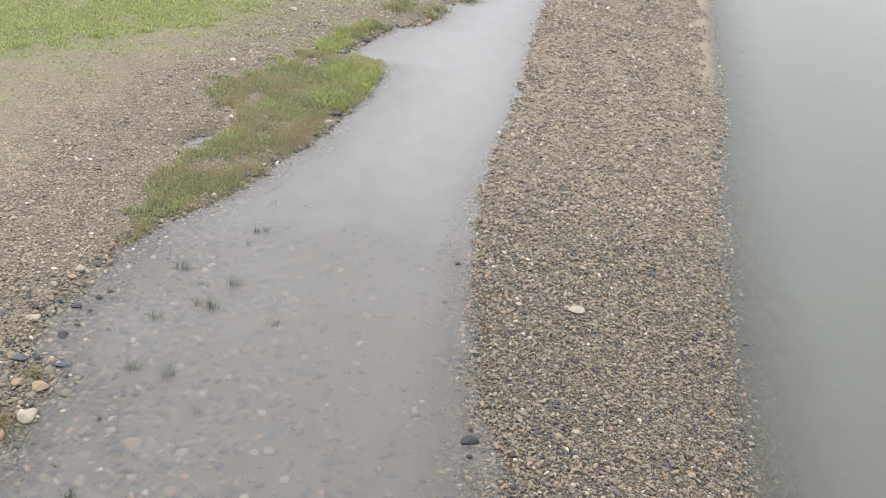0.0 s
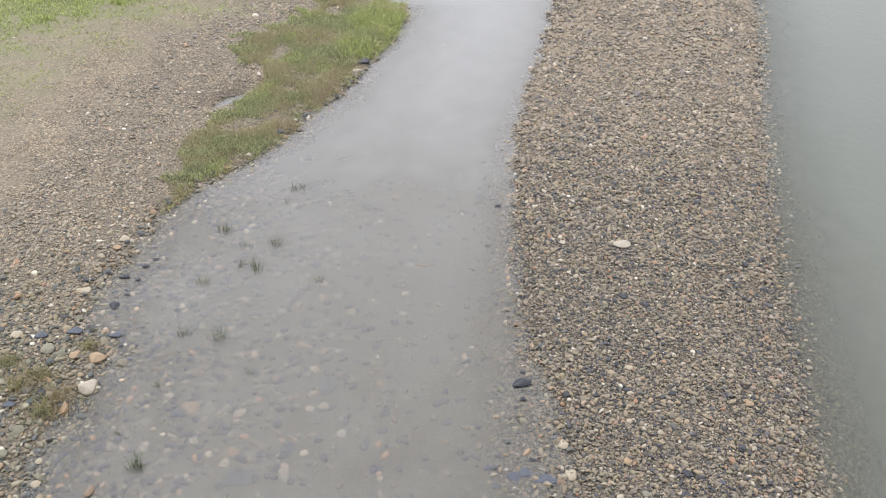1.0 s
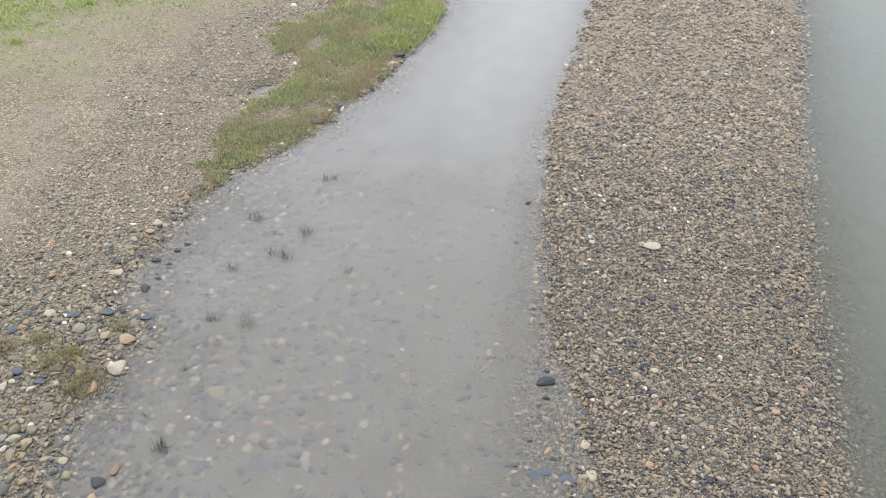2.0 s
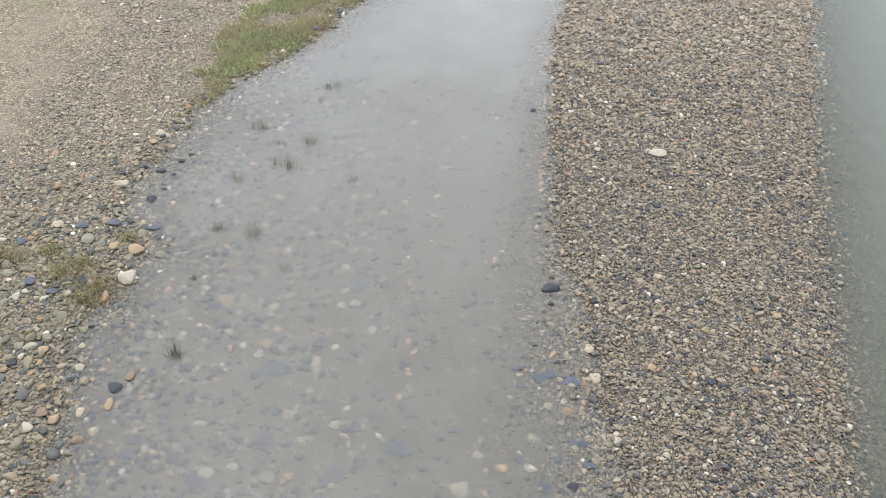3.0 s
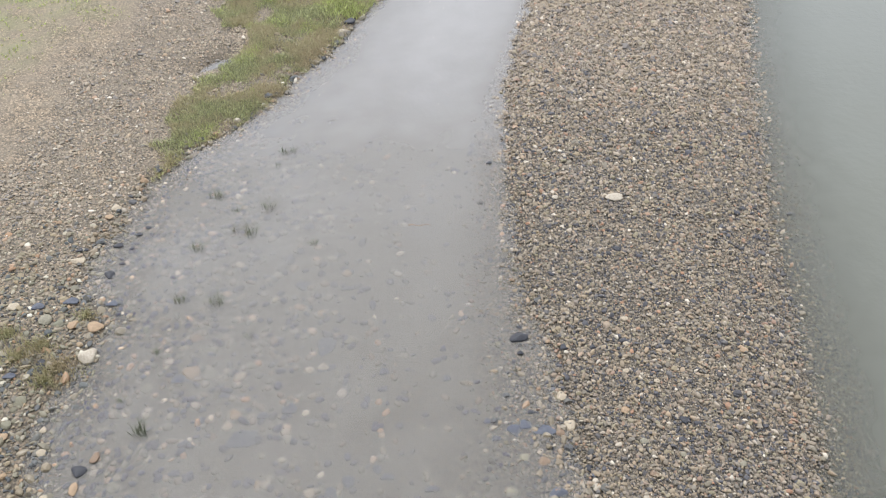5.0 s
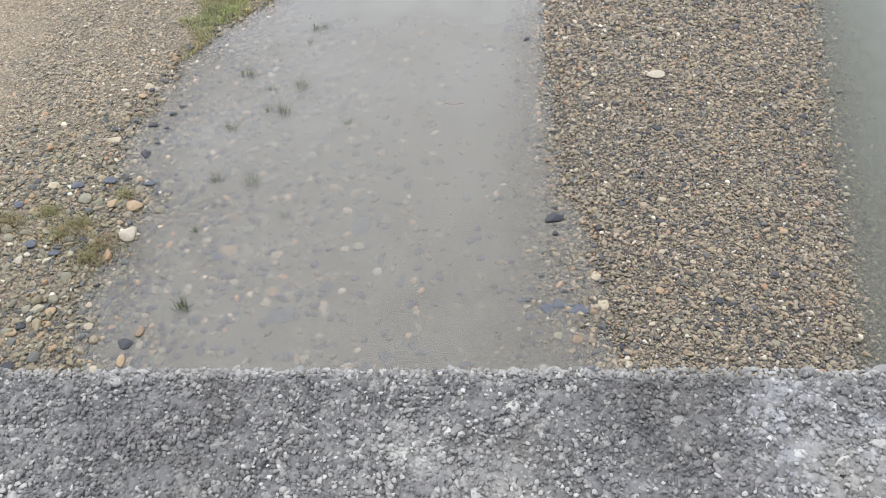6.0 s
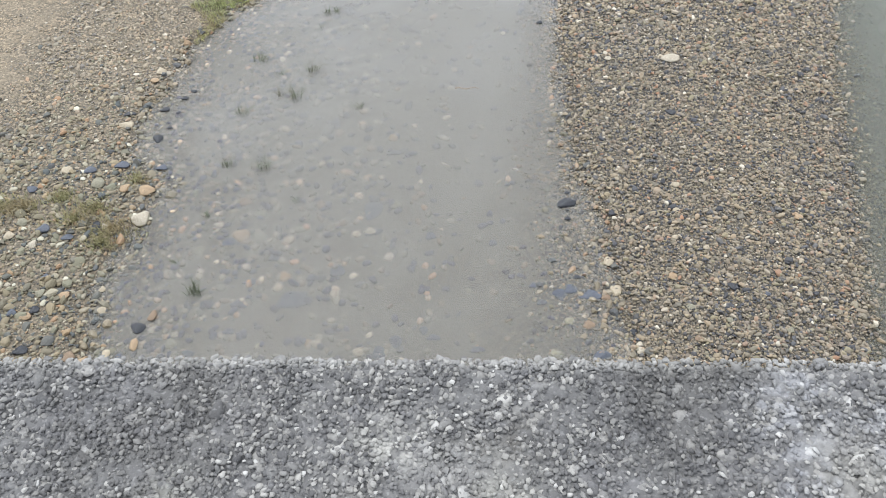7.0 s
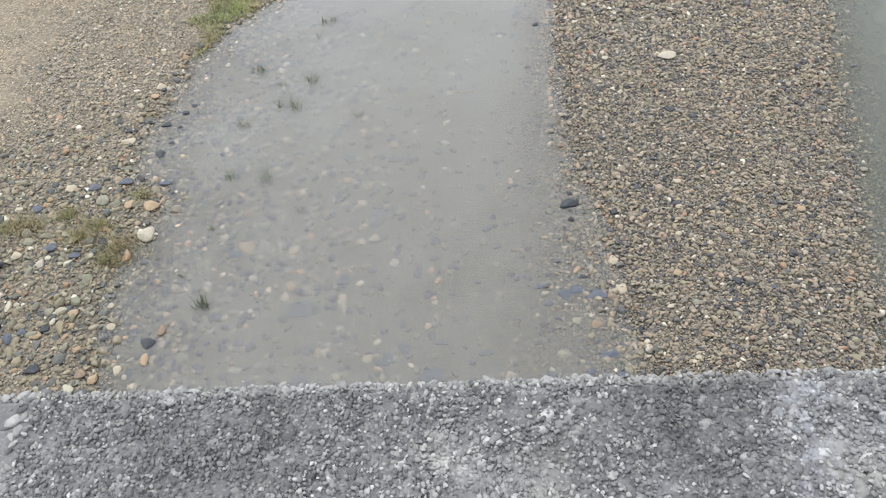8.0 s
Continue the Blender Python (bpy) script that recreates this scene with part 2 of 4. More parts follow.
TURF = blade_material("meadow_grass", (0.40, 0.45, 0.17), (0.41, 0.43, 0.20), 0.03, 0.15)
SEDGE = blade_material("shore_grass", (0.345, 0.365, 0.19), (0.39, 0.345, 0.21), 0.07)
LUSH = blade_material("lush_grass", (0.40, 0.45, 0.17), (0.41, 0.40, 0.19), 0.0)
MOSS = blade_material("bank_moss", (0.34, 0.33, 0.175), (0.36, 0.30, 0.19), 0.08)
REEDY = blade_material("tall_grass", (0.28, 0.34, 0.15), (0.30, 0.33, 0.17), 0.0)
WEED = blade_material("drowned_grass", (0.11, 0.13, 0.075), (0.14, 0.13, 0.09), 0.0)


def ease(n, l, left, murk_sheen):
    """Opacity from the share of light that is left at the bed, and from drifting silt, raised upstream together with
    the painted sky sheen.
    """
    m = n.new("ShaderNodeMapRange")
    for key, v in (("From Min", 0.05), ("From Max", 1.0), ("To Min", 1.0)):
        m.inputs[key].default_value = v
    l.new(left, m.inputs["Value"])
    l.new(span(n, l, murk_sheen, 0.0, 1.0, 0.28, 0.46), m.inputs["To Max"])
    return m.outputs["Result"]


def water_material(name, colour, clear, ripple, sheen_gain):
    """Silty water: the deeper it is, the less of the bed comes through; its skin mirrors the sky, and more sky sheen is
    painted into its colour upstream.
    """
    m, n, l, b = material(name)
    at = n.new("ShaderNodeNewGeometry").outputs["Position"]
    cloud, one, two = texture(n, l, "ShaderNodeTexNoise", 0.6, 4, at), texture(n, l, "ShaderNodeTexNoise", 10, 3, at), texture(n, l, "ShaderNodeTexNoise", 0.8, 2, at)
    b.inputs["Roughness"].default_value, b.inputs["IOR"].default_value = 0.17, 1.333
    depth, murk_sheen = n.new("ShaderNodeAttribute"), n.new("ShaderNodeAttribute")
    depth.attribute_name, murk_sheen.attribute_name = "depth", "murk_sheen"
    c = blend(n, l, tuple(v * 0.96 for v in colour), tuple(v * 1.04 for v in colour), cloud.outputs[0])
    # upstream the body colour is paled and blued in place of brighter sky reflection
    c = blend(n, l, c, blend(n, l, c, (sheen_gain * 0.98, sheen_gain, sheen_gain * 1.05), 1.0, "MULTIPLY"), span(n, l, murk_sheen.outputs["Fac"], 0.0, 1.0))
    l.new(c, b.inputs["Base Color"])
    power = n.new("ShaderNodeMath")
    power.operation = "POWER"
    power.inputs[0].default_value = math.exp(-1 / clear)
    l.new(depth.outputs["Fac"], power.inputs[1])
    l.new(ease(n, l, power.outputs[0], murk_sheen.outputs["Fac"]), b.inputs["Alpha"])
    bump = n.new("ShaderNodeBump")
    bump.inputs["Distance"].default_value = ripple
    l.new(span(n, l, two.outputs[0], 0.3, 0.75, 0.3, 0.8), bump.inputs["Strength"])
    l.new(one.outputs[0], bump.inputs["Height"])
    l.new(bump.outputs[0], b.inputs["Normal"])
    return m


def concrete_material(name, grains):
    m, n, l, b = material(name)
    at = n.new("ShaderNodeNewGeometry").outputs["Position"]
    fine, mid, stain = (texture(n, l, "ShaderNodeTexNoise", s, 5, at) for s in (650, 160, 17))
    if grains:
        r = ramp(n, [(0.0, (0.075, 0.075, 0.08)), (0.3, (0.12, 0.12, 0.126)), (0.6, (0.185, 0.184, 0.183)), (0.84, (0.26, 0.257, 0.252)), (0.96, (0.37, 0.365, 0.355)), (1.0, (0.47, 0.47, 0.47))])
        l.new(n.new("ShaderNodeNewGeometry").outputs["Random Per Island"], r.inputs[0])
        c = r.outputs[0]
    else:
        c = blend(n, l, (0.065, 0.065, 0.068), (0.19, 0.19, 0.195), mid.outputs[0])
    blot = texture(n, l, "ShaderNodeTexNoise", 62, 4, at)
    c = blend(n, l, c, (0.17, 0.17, 0.182), span(n, l, blot.outputs[0], 0.5, 0.66, 0.0, 0.5))
    c = blend(n, l, c, (0.075, 0.073, 0.072), span(n, l, stain.outputs[0], 0.48, 0.66, 0.0, 0.6))
    c = blend(n, l, c, (0.38, 0.375, 0.345), span(n, l, stain.outputs[0], 0.40, 0.26, 0.0, 0.25))
    # lime bloom in pale blots, and damp dark ones
    for px, py, wide, tone, most in ((0.09, -0.022, 0.022, (0.44, 0.455, 0.5), 0.34), (0.103, -0.008, 0.018, (0.44, 0.455, 0.5), 0.34), (0.094, -0.042, 0.016, (0.44, 0.455, 0.5), 0.34), (0.122, -0.026, 0.018, (0.44, 0.455, 0.5), 0.34),
                                     (-0.03, -0.03, 0.017, (0.42, 0.42, 0.4), 0.6), (0.004, -0.056, 0.018, (0.42, 0.42, 0.39), 0.6), (-0.095, -0.052, 0.018, (0.4, 0.4, 0.37), 0.5),
                                     (0.045, -0.016, 0.03, (0.06, 0.06, 0.065), 0.65), (0.06, -0.05, 0.022, (0.06, 0.06, 0.065), 0.6), (0.13, -0.062, 0.032, (0.07, 0.07, 0.076), 0.6), (0.075, -0.03, 0.014, (0.07, 0.07, 0.076), 0.6), (-0.135, -0.02, 0.03, (0.12, 0.12, 0.13), 0.6), (0.012, -0.03, 0.014, (0.075, 0.07, 0.065), 0.55)):
        far = n.new("ShaderNodeVectorMath")
        far.operation = "DISTANCE"
        far.inputs[1].default_value = (px, py, 5.26)
        l.new(at, far.inputs[0])
        spot = n.new("ShaderNodeMath")
        spot.operation = "MULTIPLY"
        l.new(span(n, l, far.outputs["Value"], wide, wide * 0.2), spot.inputs[0])
        l.new(span(n, l, mid.outputs[0], 0.46, 0.58, 0.05, most), spot.inputs[1])
        c = blend(n, l, c, tone, spot.outputs[0])
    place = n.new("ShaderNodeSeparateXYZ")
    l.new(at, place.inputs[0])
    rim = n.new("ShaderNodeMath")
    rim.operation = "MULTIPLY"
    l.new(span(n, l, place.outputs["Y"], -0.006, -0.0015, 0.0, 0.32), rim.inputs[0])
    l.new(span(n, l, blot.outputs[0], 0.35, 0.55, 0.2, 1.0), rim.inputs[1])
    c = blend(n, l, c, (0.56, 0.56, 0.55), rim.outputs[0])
    c = blend(n, l, c, (0.09, 0.09, 0.095), span(n, l, fine.outputs[0], 0.5, 0.68, 0.0, 0.3))
    c = blend(n, l, c, (0.93, 0.92, 0.91), 1.0, "MULTIPLY")
    c = blend(n, l, c, (0.4, 0.4, 0.405), span(n, l, fine.outputs[0], 0.46, 0.3, 0.0, 0.25))
    l.new(c, b.inputs["Base Color"])
    b.inputs["Roughness"].default_value = 0.85
    relief(n, l, b, fine.outputs[0], 0.35, 0.002)
    return m


GROUND = ground_material()
CONCRETE, GRAINS = concrete_material("weathered_concrete", False), concrete_material("exposed_aggregate", True)


# ---- building helpers ----
def mesh_from(name, verts, faces, smooth=True):
    """A mesh out of numpy arrays; faces all have the same number of corners."""
    me = bpy.data.meshes.new(name)
    faces = np.asarray(faces, np.int32)
    k = faces.shape[1]
    me.vertices.add(len(verts))
    me.vertices.foreach_set("co", np.asarray(verts, np.float32).ravel())
    me.loops.add(faces.size)
    me.loops.foreach_set("vertex_index", faces.ravel())
    me.polygons.add(len(faces))
    me.polygons.foreach_set("loop_start", np.arange(0, faces.size, k, dtype=np.int32))
    me.polygons.foreach_set("loop_total", np.full(len(faces), k, np.int32))
    me.polygons.foreach_set("use_smooth", np.full(len(faces), smooth))
    me.update(calc_edges=True)
    return me


def part(name, bm, mat, parent=None, label=""):
    me = bm if isinstance(bm, bpy.types.Mesh) else bpy.data.meshes.new(name)
    if me is not bm:
        bm.to_mesh(me)
        bm.free()
    if not me.materials:
        me.materials.append(mat)
    ob = new(name, me)
    ob.parent = parent
    return tagged(ob, label=label)


def box(bm, x0, x1, y0, y1, z0, z1, bevel=0.0):
    made = bmesh.ops.create_cube(bm, size=1, matrix=Matrix.LocRotScale(((x0 + x1) / 2, (y0 + y1) / 2, (z0 + z1) / 2), None, (x1 - x0, y1 - y0, z1 - z0)))
    if bevel:
        bmesh.ops.bevel(bm, geom=list({e for v in made["verts"] for e in v.link_edges}), offset=bevel, segments=2, affect="EDGES")


def inside(x, y, xs, ys):
    """Which points lie within the outline."""
    hit, j = np.zeros(np.shape(x), bool), len(xs) - 1
    for i in range(len(xs)):
        cross = (ys[i] > y) != (ys[j] > y)
        hit ^= cross & (x < (xs[j] - xs[i]) * (y - ys[i]) / (ys[j] - ys[i] + 1e-9) + xs[i])
        j = i
    return hit


GOLD = (1 + 5 ** 0.5) / 2
ICO_V = np.array([(-1, GOLD, 0), (1, GOLD, 0), (-1, -GOLD, 0), (1, -GOLD, 0), (0, -1, GOLD), (0, 1, GOLD), (0, -1, -GOLD), (0, 1, -GOLD), (GOLD, 0, -1), (GOLD, 0, 1), (-GOLD, 0, -1), (-GOLD, 0, 1)]) / 1.902
ICO_F = np.array([int(c, 16) for c in "0b5051017" "07a0ab1595b4ba2" "a76718394" "342326368" "389495" "24b62a867981"]).reshape(-1, 3)
# the side that lies in the ground is left open
ICO_F = ICO_F[ICO_V[ICO_F][:, :, 2].mean(1) > -0.25]
used = np.unique(ICO_F)
ICO_V, ICO_F = ICO_V[used], np.searchsorted(used, ICO_F)
# a rounder stone: every edge halved, the middles pushed out
EDGES = sorted({tuple(sorted((f[i], f[i - 1]))) for f in ICO_F.tolist() for i in range(3)})
HALF = {e: len(ICO_V) + i for i, e in enumerate(EDGES)}
half = lambda a, b: HALF[tuple(sorted((a, b)))]
ROUND_F = np.array([t for a, b, c in ICO_F.tolist() for t in ((a, half(a, b), half(c, a)), (b, half(b, c), half(a, b)), (c, half(c, a), half(b, c)), (half(a, b), half(b, c), half(c, a)))])
EDGES = np.array(EDGES)


def pebble_mesh(name, x, y, z, size, seed, flat=(0.42, 0.8), rough=0.27, smooth=True, rounded=False):
    """Many pebbles in one mesh: uneven, flattened, each turned its own way."""
    rng = np.random.RandomState(seed)
    count = len(x)
    v = np.repeat(ICO_V[None], count, 0) * rng.uniform(1 - rough, 1 + rough, (count, len(ICO_V), 1))
    faces = ICO_F
    if rounded:
        v, faces = np.concatenate([v, (v[:, EDGES[:, 0]] + v[:, EDGES[:, 1]]) * 0.57], 1), ROUND_F
    v[:, :, 0] *= rng.uniform(0.9, 1.5, (count, 1))
    v[:, :, 1] *= rng.uniform(0.7, 1.05, (count, 1))
    v[:, :, 2] *= rng.uniform(*flat, (count, 1))
    tilt, turn = rng.normal(0, 0.35, (count, 1)), rng.uniform(0, 6.283, (count, 1))
    a, b = v[:, :, 0].copy(), v[:, :, 2].copy()
    v[:, :, 0], v[:, :, 2] = a * np.cos(tilt) - b * np.sin(tilt), a * np.sin(tilt) + b * np.cos(tilt)
    a, b = v[:, :, 0].copy(), v[:, :, 1].copy()
    v[:, :, 0], v[:, :, 1] = a * np.cos(turn) - b * np.sin(turn), a * np.sin(turn) + b * np.cos(turn)
    v = v * size[:, None, None] * 0.5 + np.stack([x, y, z], 1)[:, None]
    f = faces[None] + v.shape[1] * np.arange(count)[:, None, None]
    return mesh_from(name, v.reshape(-1, 3), f.reshape(-1, 3), smooth)


def strewn(x0, x1, y0, y1, cell, seed):
    """Places on an uneven lattice, and a chance between 0 and 1 for each."""
    rng = np.random.RandomState(seed)
    x, y = np.meshgrid(np.arange(x0, x1, cell), np.arange(y0, y1, cell))
    x = x.ravel() + rng.uniform(-0.5, 0.5, x.size) * cell
    y = y.ravel() + rng.uniform(-0.5, 0.5, y.size) * cell
    return x, y, rng.uniform(0, 1, x.size), rng


def blades(name, x, y, length, lean, width, seed, rooted=False):
    """Grass: each blade a bent, tapering strip; rooted: all grow from one crown in the soil."""
    rng = np.random.RandomState(seed)
    count = len(x)
    z = height(x, y)
    turn = rng.uniform(0, 6.283, count)
    tip = rng.normal(0, lean, (count, 2)) * length[:, None]
    side = np.stack([np.cos(turn), np.sin(turn)], 1) * width * rng.uniform(0.6, 1.3, (count, 1))
    v = np.zeros((count, 5, 3))
    foot = np.stack([x, y], 1)
    v[:, 0, :2], v[:, 1, :2] = foot - side, foot + side
    v[:, 2, :2], v[:, 3, :2] = foot + tip * 0.35 + side * 0.8, foot + tip * 0.35 - side * 0.8
    v[:, 4, :2] = foot + tip
    v[:, :2, 2] = -0.01
    v[:, 2:4, 2] = (length * 0.55)[:, None]
    v[:, 4, 2] = length * np.clip(1 - 0.4 * np.linalg.norm(tip, axis=1) / length, 0.3, 1)
    v[:, :, 2] += z[:, None]
    f = (np.array([(0, 1, 2), (0, 2, 3), (3, 2, 4)])[None] + 5 * np.arange(count)[:, None, None]).reshape(-1, 3)
    v = v.reshape(-1, 3)
    if rooted:
        f = np.concatenate([f, np.stack([5 * np.arange(count), 5 * np.arange(count) + 1, np.full(count, len(v))], 1)])
        v = np.concatenate([v, [[x.mean(), y.mean(), z.min() - 0.04]]])
    return mesh_from(name, v, f)


# ---- ground, water, bridge ----
# lines across the left bank: where the shingle gives way to sand, and the sand to the meadow
def shares(x, y):
    sand_x = np.interp(y, [3, 6, 6.8, 7.5, 8.5, 9.7, 11, 12.7, 14.2, 16, 22], [-5.25, -5.05, -4.95, -4.9, -4.75, -4.55, -4.15, -3.8, -3.4, -3.0, -2.6])
    turf_x = np.interp(y, [3, 8.0, 9.0, 10.0, 11.2, 12.0, 12.6, 13.2, 13.6, 15.5, 16.3, 20, 30], [-10.5, -9.2, -8.3, -7.6, -7.1, -6.4, -5.4, -4.7, -4.15, -3.3, -2.2, -1.2, -0.5])
    wob = 0.35 * waves(x, y, 1.6, 21)
    sand = np.clip((sand_x + 0.7 * wob - x) / 1.1 + 0.5, 0, 1)
    left, mid, right = shores(x, y)
    rim = np.clip((y - 11) / 3.0, 0, 1) * np.clip((x - right + 0.42 + 0.14 * waves(x, y, 1.1, 27)) / 0.3, 0, 1) * (x < right + 0.1)
    patch = np.clip((y - 7.2) / 5, 0, 1) * np.clip(waves(x, y, 1.5, 23) * 0.7 + 0.62, 0, 0.9) * (x > mid) * (x < right)
    sand = np.maximum(np.maximum(np.maximum(sand, np.interp(y, [6, 9], [0.5, 0.58])) * (x < left), rim), patch)
    clean = np.maximum(rim, 0.6 * patch * np.clip((y - 8) / 3, 0, 1))
    # a closed mat with a ragged edge, then thin growth that fades out on the sand
    mat = np.clip((turf_x + 1.4 * wob - x) / 0.7 + 0.5 + 0.3 * waves(x, y, 0.5, 25), 0, 1)
    thin = np.clip((turf_x + 2.6 + wob - x) / 2.2, 0, 1) * np.clip(0.46 + 0.36 * waves(x, y, 0.8, 26), 0.05, 0.72)
    turf = np.maximum(mat * np.clip(1.15 + 0.4 * waves(x, y, 1.3, 28), 0.45, 1), thin) * (x < left)
    return sand, turf, clean


def lines(low, high, step, reach):
    inner = np.arange(low, high, step)
    grow = step * 1.28 ** np.arange(1, 60)
    out = np.cumsum(grow)
    out = out[out < reach]
    return np.concatenate([low - out[::-1], inner, inner[-1] + out])


gx, gy = np.meshgrid(lines(-9.5, 7.5, 0.078, 900), lines(0.2, 20.5, 0.078, 900))
gz = height(gx, gy)
nx = gx.shape[1]
cells = (np.arange(gx.shape[0] - 1)[:, None] * nx + np.arange(nx - 1)[None]).ravel()
me = mesh_from("ground", np.stack([gx, gy, gz], -1).reshape(-1, 3), np.stack([cells, cells + 1, cells + nx + 1, cells + nx], 1))
for key, values in zip(("sand", "turf", "clean"), shares(gx.ravel(), gy.ravel())):
    me.attributes.new(key, "FLOAT", "POINT").data.foreach_set("value", values.astype(np.float32))
ground = tagged(part("ground", me, GROUND), "tan sand, silt and shingle of a river bar", "ground", kind="structure")

def crest(ys):
    return 0.5 * (np.interp(ys, MID_Y, MID_X) + np.interp(ys, RIGHT_Y, RIGHT_X))


def water(name, label, xs, ys, mat, murk_sheen):
    """A level sheet of water that knows its own depth and its share of silt and painted sky sheen, more so upstream."""
    z = height(xs, ys)
    w = xs.shape[1]
    i = (np.arange(xs.shape[0] - 1)[:, None] * w + np.arange(w - 1)[None]).ravel()
    me = mesh_from(name, np.stack([xs, ys, 0 * xs], -1).reshape(-1, 3), np.stack([i, i + 1, i + w + 1, i + w], 1))
    me.attributes.new("depth", "FLOAT", "POINT").data.foreach_set("value", np.clip(-z, 0, 2).ravel().astype(np.float32))
    me.attributes.new("murk_sheen", "FLOAT", "POINT").data.foreach_set("value", (murk_sheen * np.clip((ys - 5) / 6 + 0.12 * waves(xs, ys, 2.5, 31), 0, 1)).ravel().astype(np.float32))
    return tagged(part(name, me, mat), label, "water", kind="structure")


rows = lines(0.2, 20.5, 0.055, 900)[:, None]
u = np.linspace(0, 1, 115)[None]
shore = np.interp(rows, LEFT_Y, LEFT_X) - 1.75
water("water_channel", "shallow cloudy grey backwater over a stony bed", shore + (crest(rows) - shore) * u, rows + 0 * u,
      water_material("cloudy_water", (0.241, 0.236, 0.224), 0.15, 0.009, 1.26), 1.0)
v = np.concatenate([np.linspace(0, 6, 70), 6 + np.cumsum(0.09 * 1.3 ** np.arange(1, 32))])[None]
water("water_river", "deep turbid grey-green river water", crest(rows[::2]) + v, rows[::2] + 0 * v, water_material("river_water", (0.127, 0.133, 0.115), 0.08, 0.008, 1.05), 1.0)

TOP = 5.26
bm = bmesh.new()
box(bm, -10, 10, -7.0, 0.0, 3.75, 4.25)
tagged(part("bridge_deck", bm, CONCRETE), "plain grey concrete deck slab of the bridge", "bridge deck", kind="structure")
for x in (-9.4, 9.4):
    bm = bmesh.new()
    box(bm, x - 0.6, x + 0.6, -7.0, -0.02, -1.6, 3.75)
    tagged(part("wall_abutment", bm, CONCRETE), "plain grey concrete abutment under the bridge", "abutment", kind="structure")
parapet = tagged(new("parapet"), "weathered grey concrete bridge parapet with exposed aggregate", "parapet")
parapet.location = (0, -0.15, 4.25)
bm = bmesh.new()
box(bm, -10, 10, -0.15, 0.15, 0, TOP - 4.25 - 0.0014, 0.004)
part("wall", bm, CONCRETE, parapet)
x, y, chance, rng = strewn(-0.23, 0.2, -0.09, 0.0014, 0.0028, 40)
keep = chance < np.clip(1.0 + 0.3 * waves(x, y, 0.05, 42), 0.55, 1)
x, y, chance = x[keep], y[keep], chance[keep]
size = 0.0037 * np.exp(rng.normal(0, 0.36, x.size)).clip(0.5, 2.1) * np.where(y > -0.004, 0.7, 1)
down = np.maximum(y + 0.003, 0) ** 2 * 60
me = pebble_mesh("aggregate", x, y + 0.15, TOP - 4.25 - 0.0015 - 0.2 * size - 0.0006 * waves(x, y, 0.03, 44) - down + rng.normal(0, 0.0003, x.size), size, 41, (0.35, 0.6), 0.5, True, True)
px, py, chance, rng = strewn(-0.19, 0.165, -0.075, 0.0006, 0.0014, 45)
keep = chance < 0.8
px, py = px[keep], py[keep]
me2 = pebble_mesh("grit", px, py + 0.15, TOP - 4.25 - 0.0009 - 0.0006 * waves(px, py, 0.03, 44) - np.maximum(py + 0.003, 0) ** 2 * 60 + rng.normal(0, 0.0004, px.size), rng.uniform(0.0009, 0.0021, px.size), 46, (0.6, 0.9), 0.45)
tagged(part("grit", me2, GRAINS, parapet, "fine grey grit stuck between larger grains"), kind="stuff")
tagged(part("aggregate", me, GRAINS, parapet, "white and grey stone grains bare of cement"), kind="stuff")

# ---- named stones ----
TEXT = {"white": "pale cream rounded river stone", "rust": "rust-orange rounded river stone", "slate": "dark blue-grey flat river stone", "buff": "buff tan rounded river stone",
        "olive": "dull olive-grey river stone", "charcoal": "wet black rounded river stone", "brown": "brown worn river stone"}
WHERE = {"edge": "standing out of the shallow water's edge", "water": "lying in the shallow cloudy water", "ridge": "on the gravel ridge", "bank": "among the pebbles of the bank"}
SHAPES = []
for k in range(12):
    bm = bmesh.new()
    bmesh.ops.create_icosphere(bm, subdivisions=3, radius=0.5)
    for v in bm.verts:
        p = v.co.copy()
        push = 1 + 0.16 * noise.noise(p * 2.2 + Vector((7.3 * k, 0, 0))) + 0.10 * noise.noise(p * 5.0 + Vector((0, 3.1 * k, 0)))
        v.co = p * push
        for cut in range(7):
            side = Vector((math.cos(2.1 * cut + k), math.sin(2.1 * cut + k), 1.3 * math.sin(3 * k + 2.6 * cut))).normalized()
            over = v.co.dot(side) - (0.365 if k < 9 else 0.305)
            if over > 0:
                v.co -= side * over * 0.94
    for f in bm.faces:
        f.smooth = True
    me = bpy.data.meshes.new("stone")
    bm.to_mesh(me)
    bm.free()
    SHAPES.append(me)
stones = 0


def stone(kind, x, y, length, depth, tall, turn, where):
    global stones
    key = (kind, 9 + stones % 3 if kind in ("charcoal", "slate") else stones % 9)
    if key not in STONE_MESH:
        STONE_MESH[key] = SHAPES[key[1]].copy()
        STONE_MESH[key].materials.append(ROCK[kind])
    ob = new("stone", STONE_MESH[key])
    if where == "water":
        tall = min(tall, 0.045)
    tall = tall * (0.95 if kind == "charcoal" else 0.9)
    base = float(height(np.array(x), np.array(y)))
    if where == "edge":
        base = max(base, 0.012 - tall * 0.4)
    ob.location = (x, y, base + tall * 0.28)
    ob.rotation_euler = (radians(turn * 0.6), radians(turn * 0.4), radians(turn))
    ob.scale = (length, depth, tall)
    stones += 1
    tagged(ob, TEXT[kind] + " " + WHERE[where], "stone", "single stones")


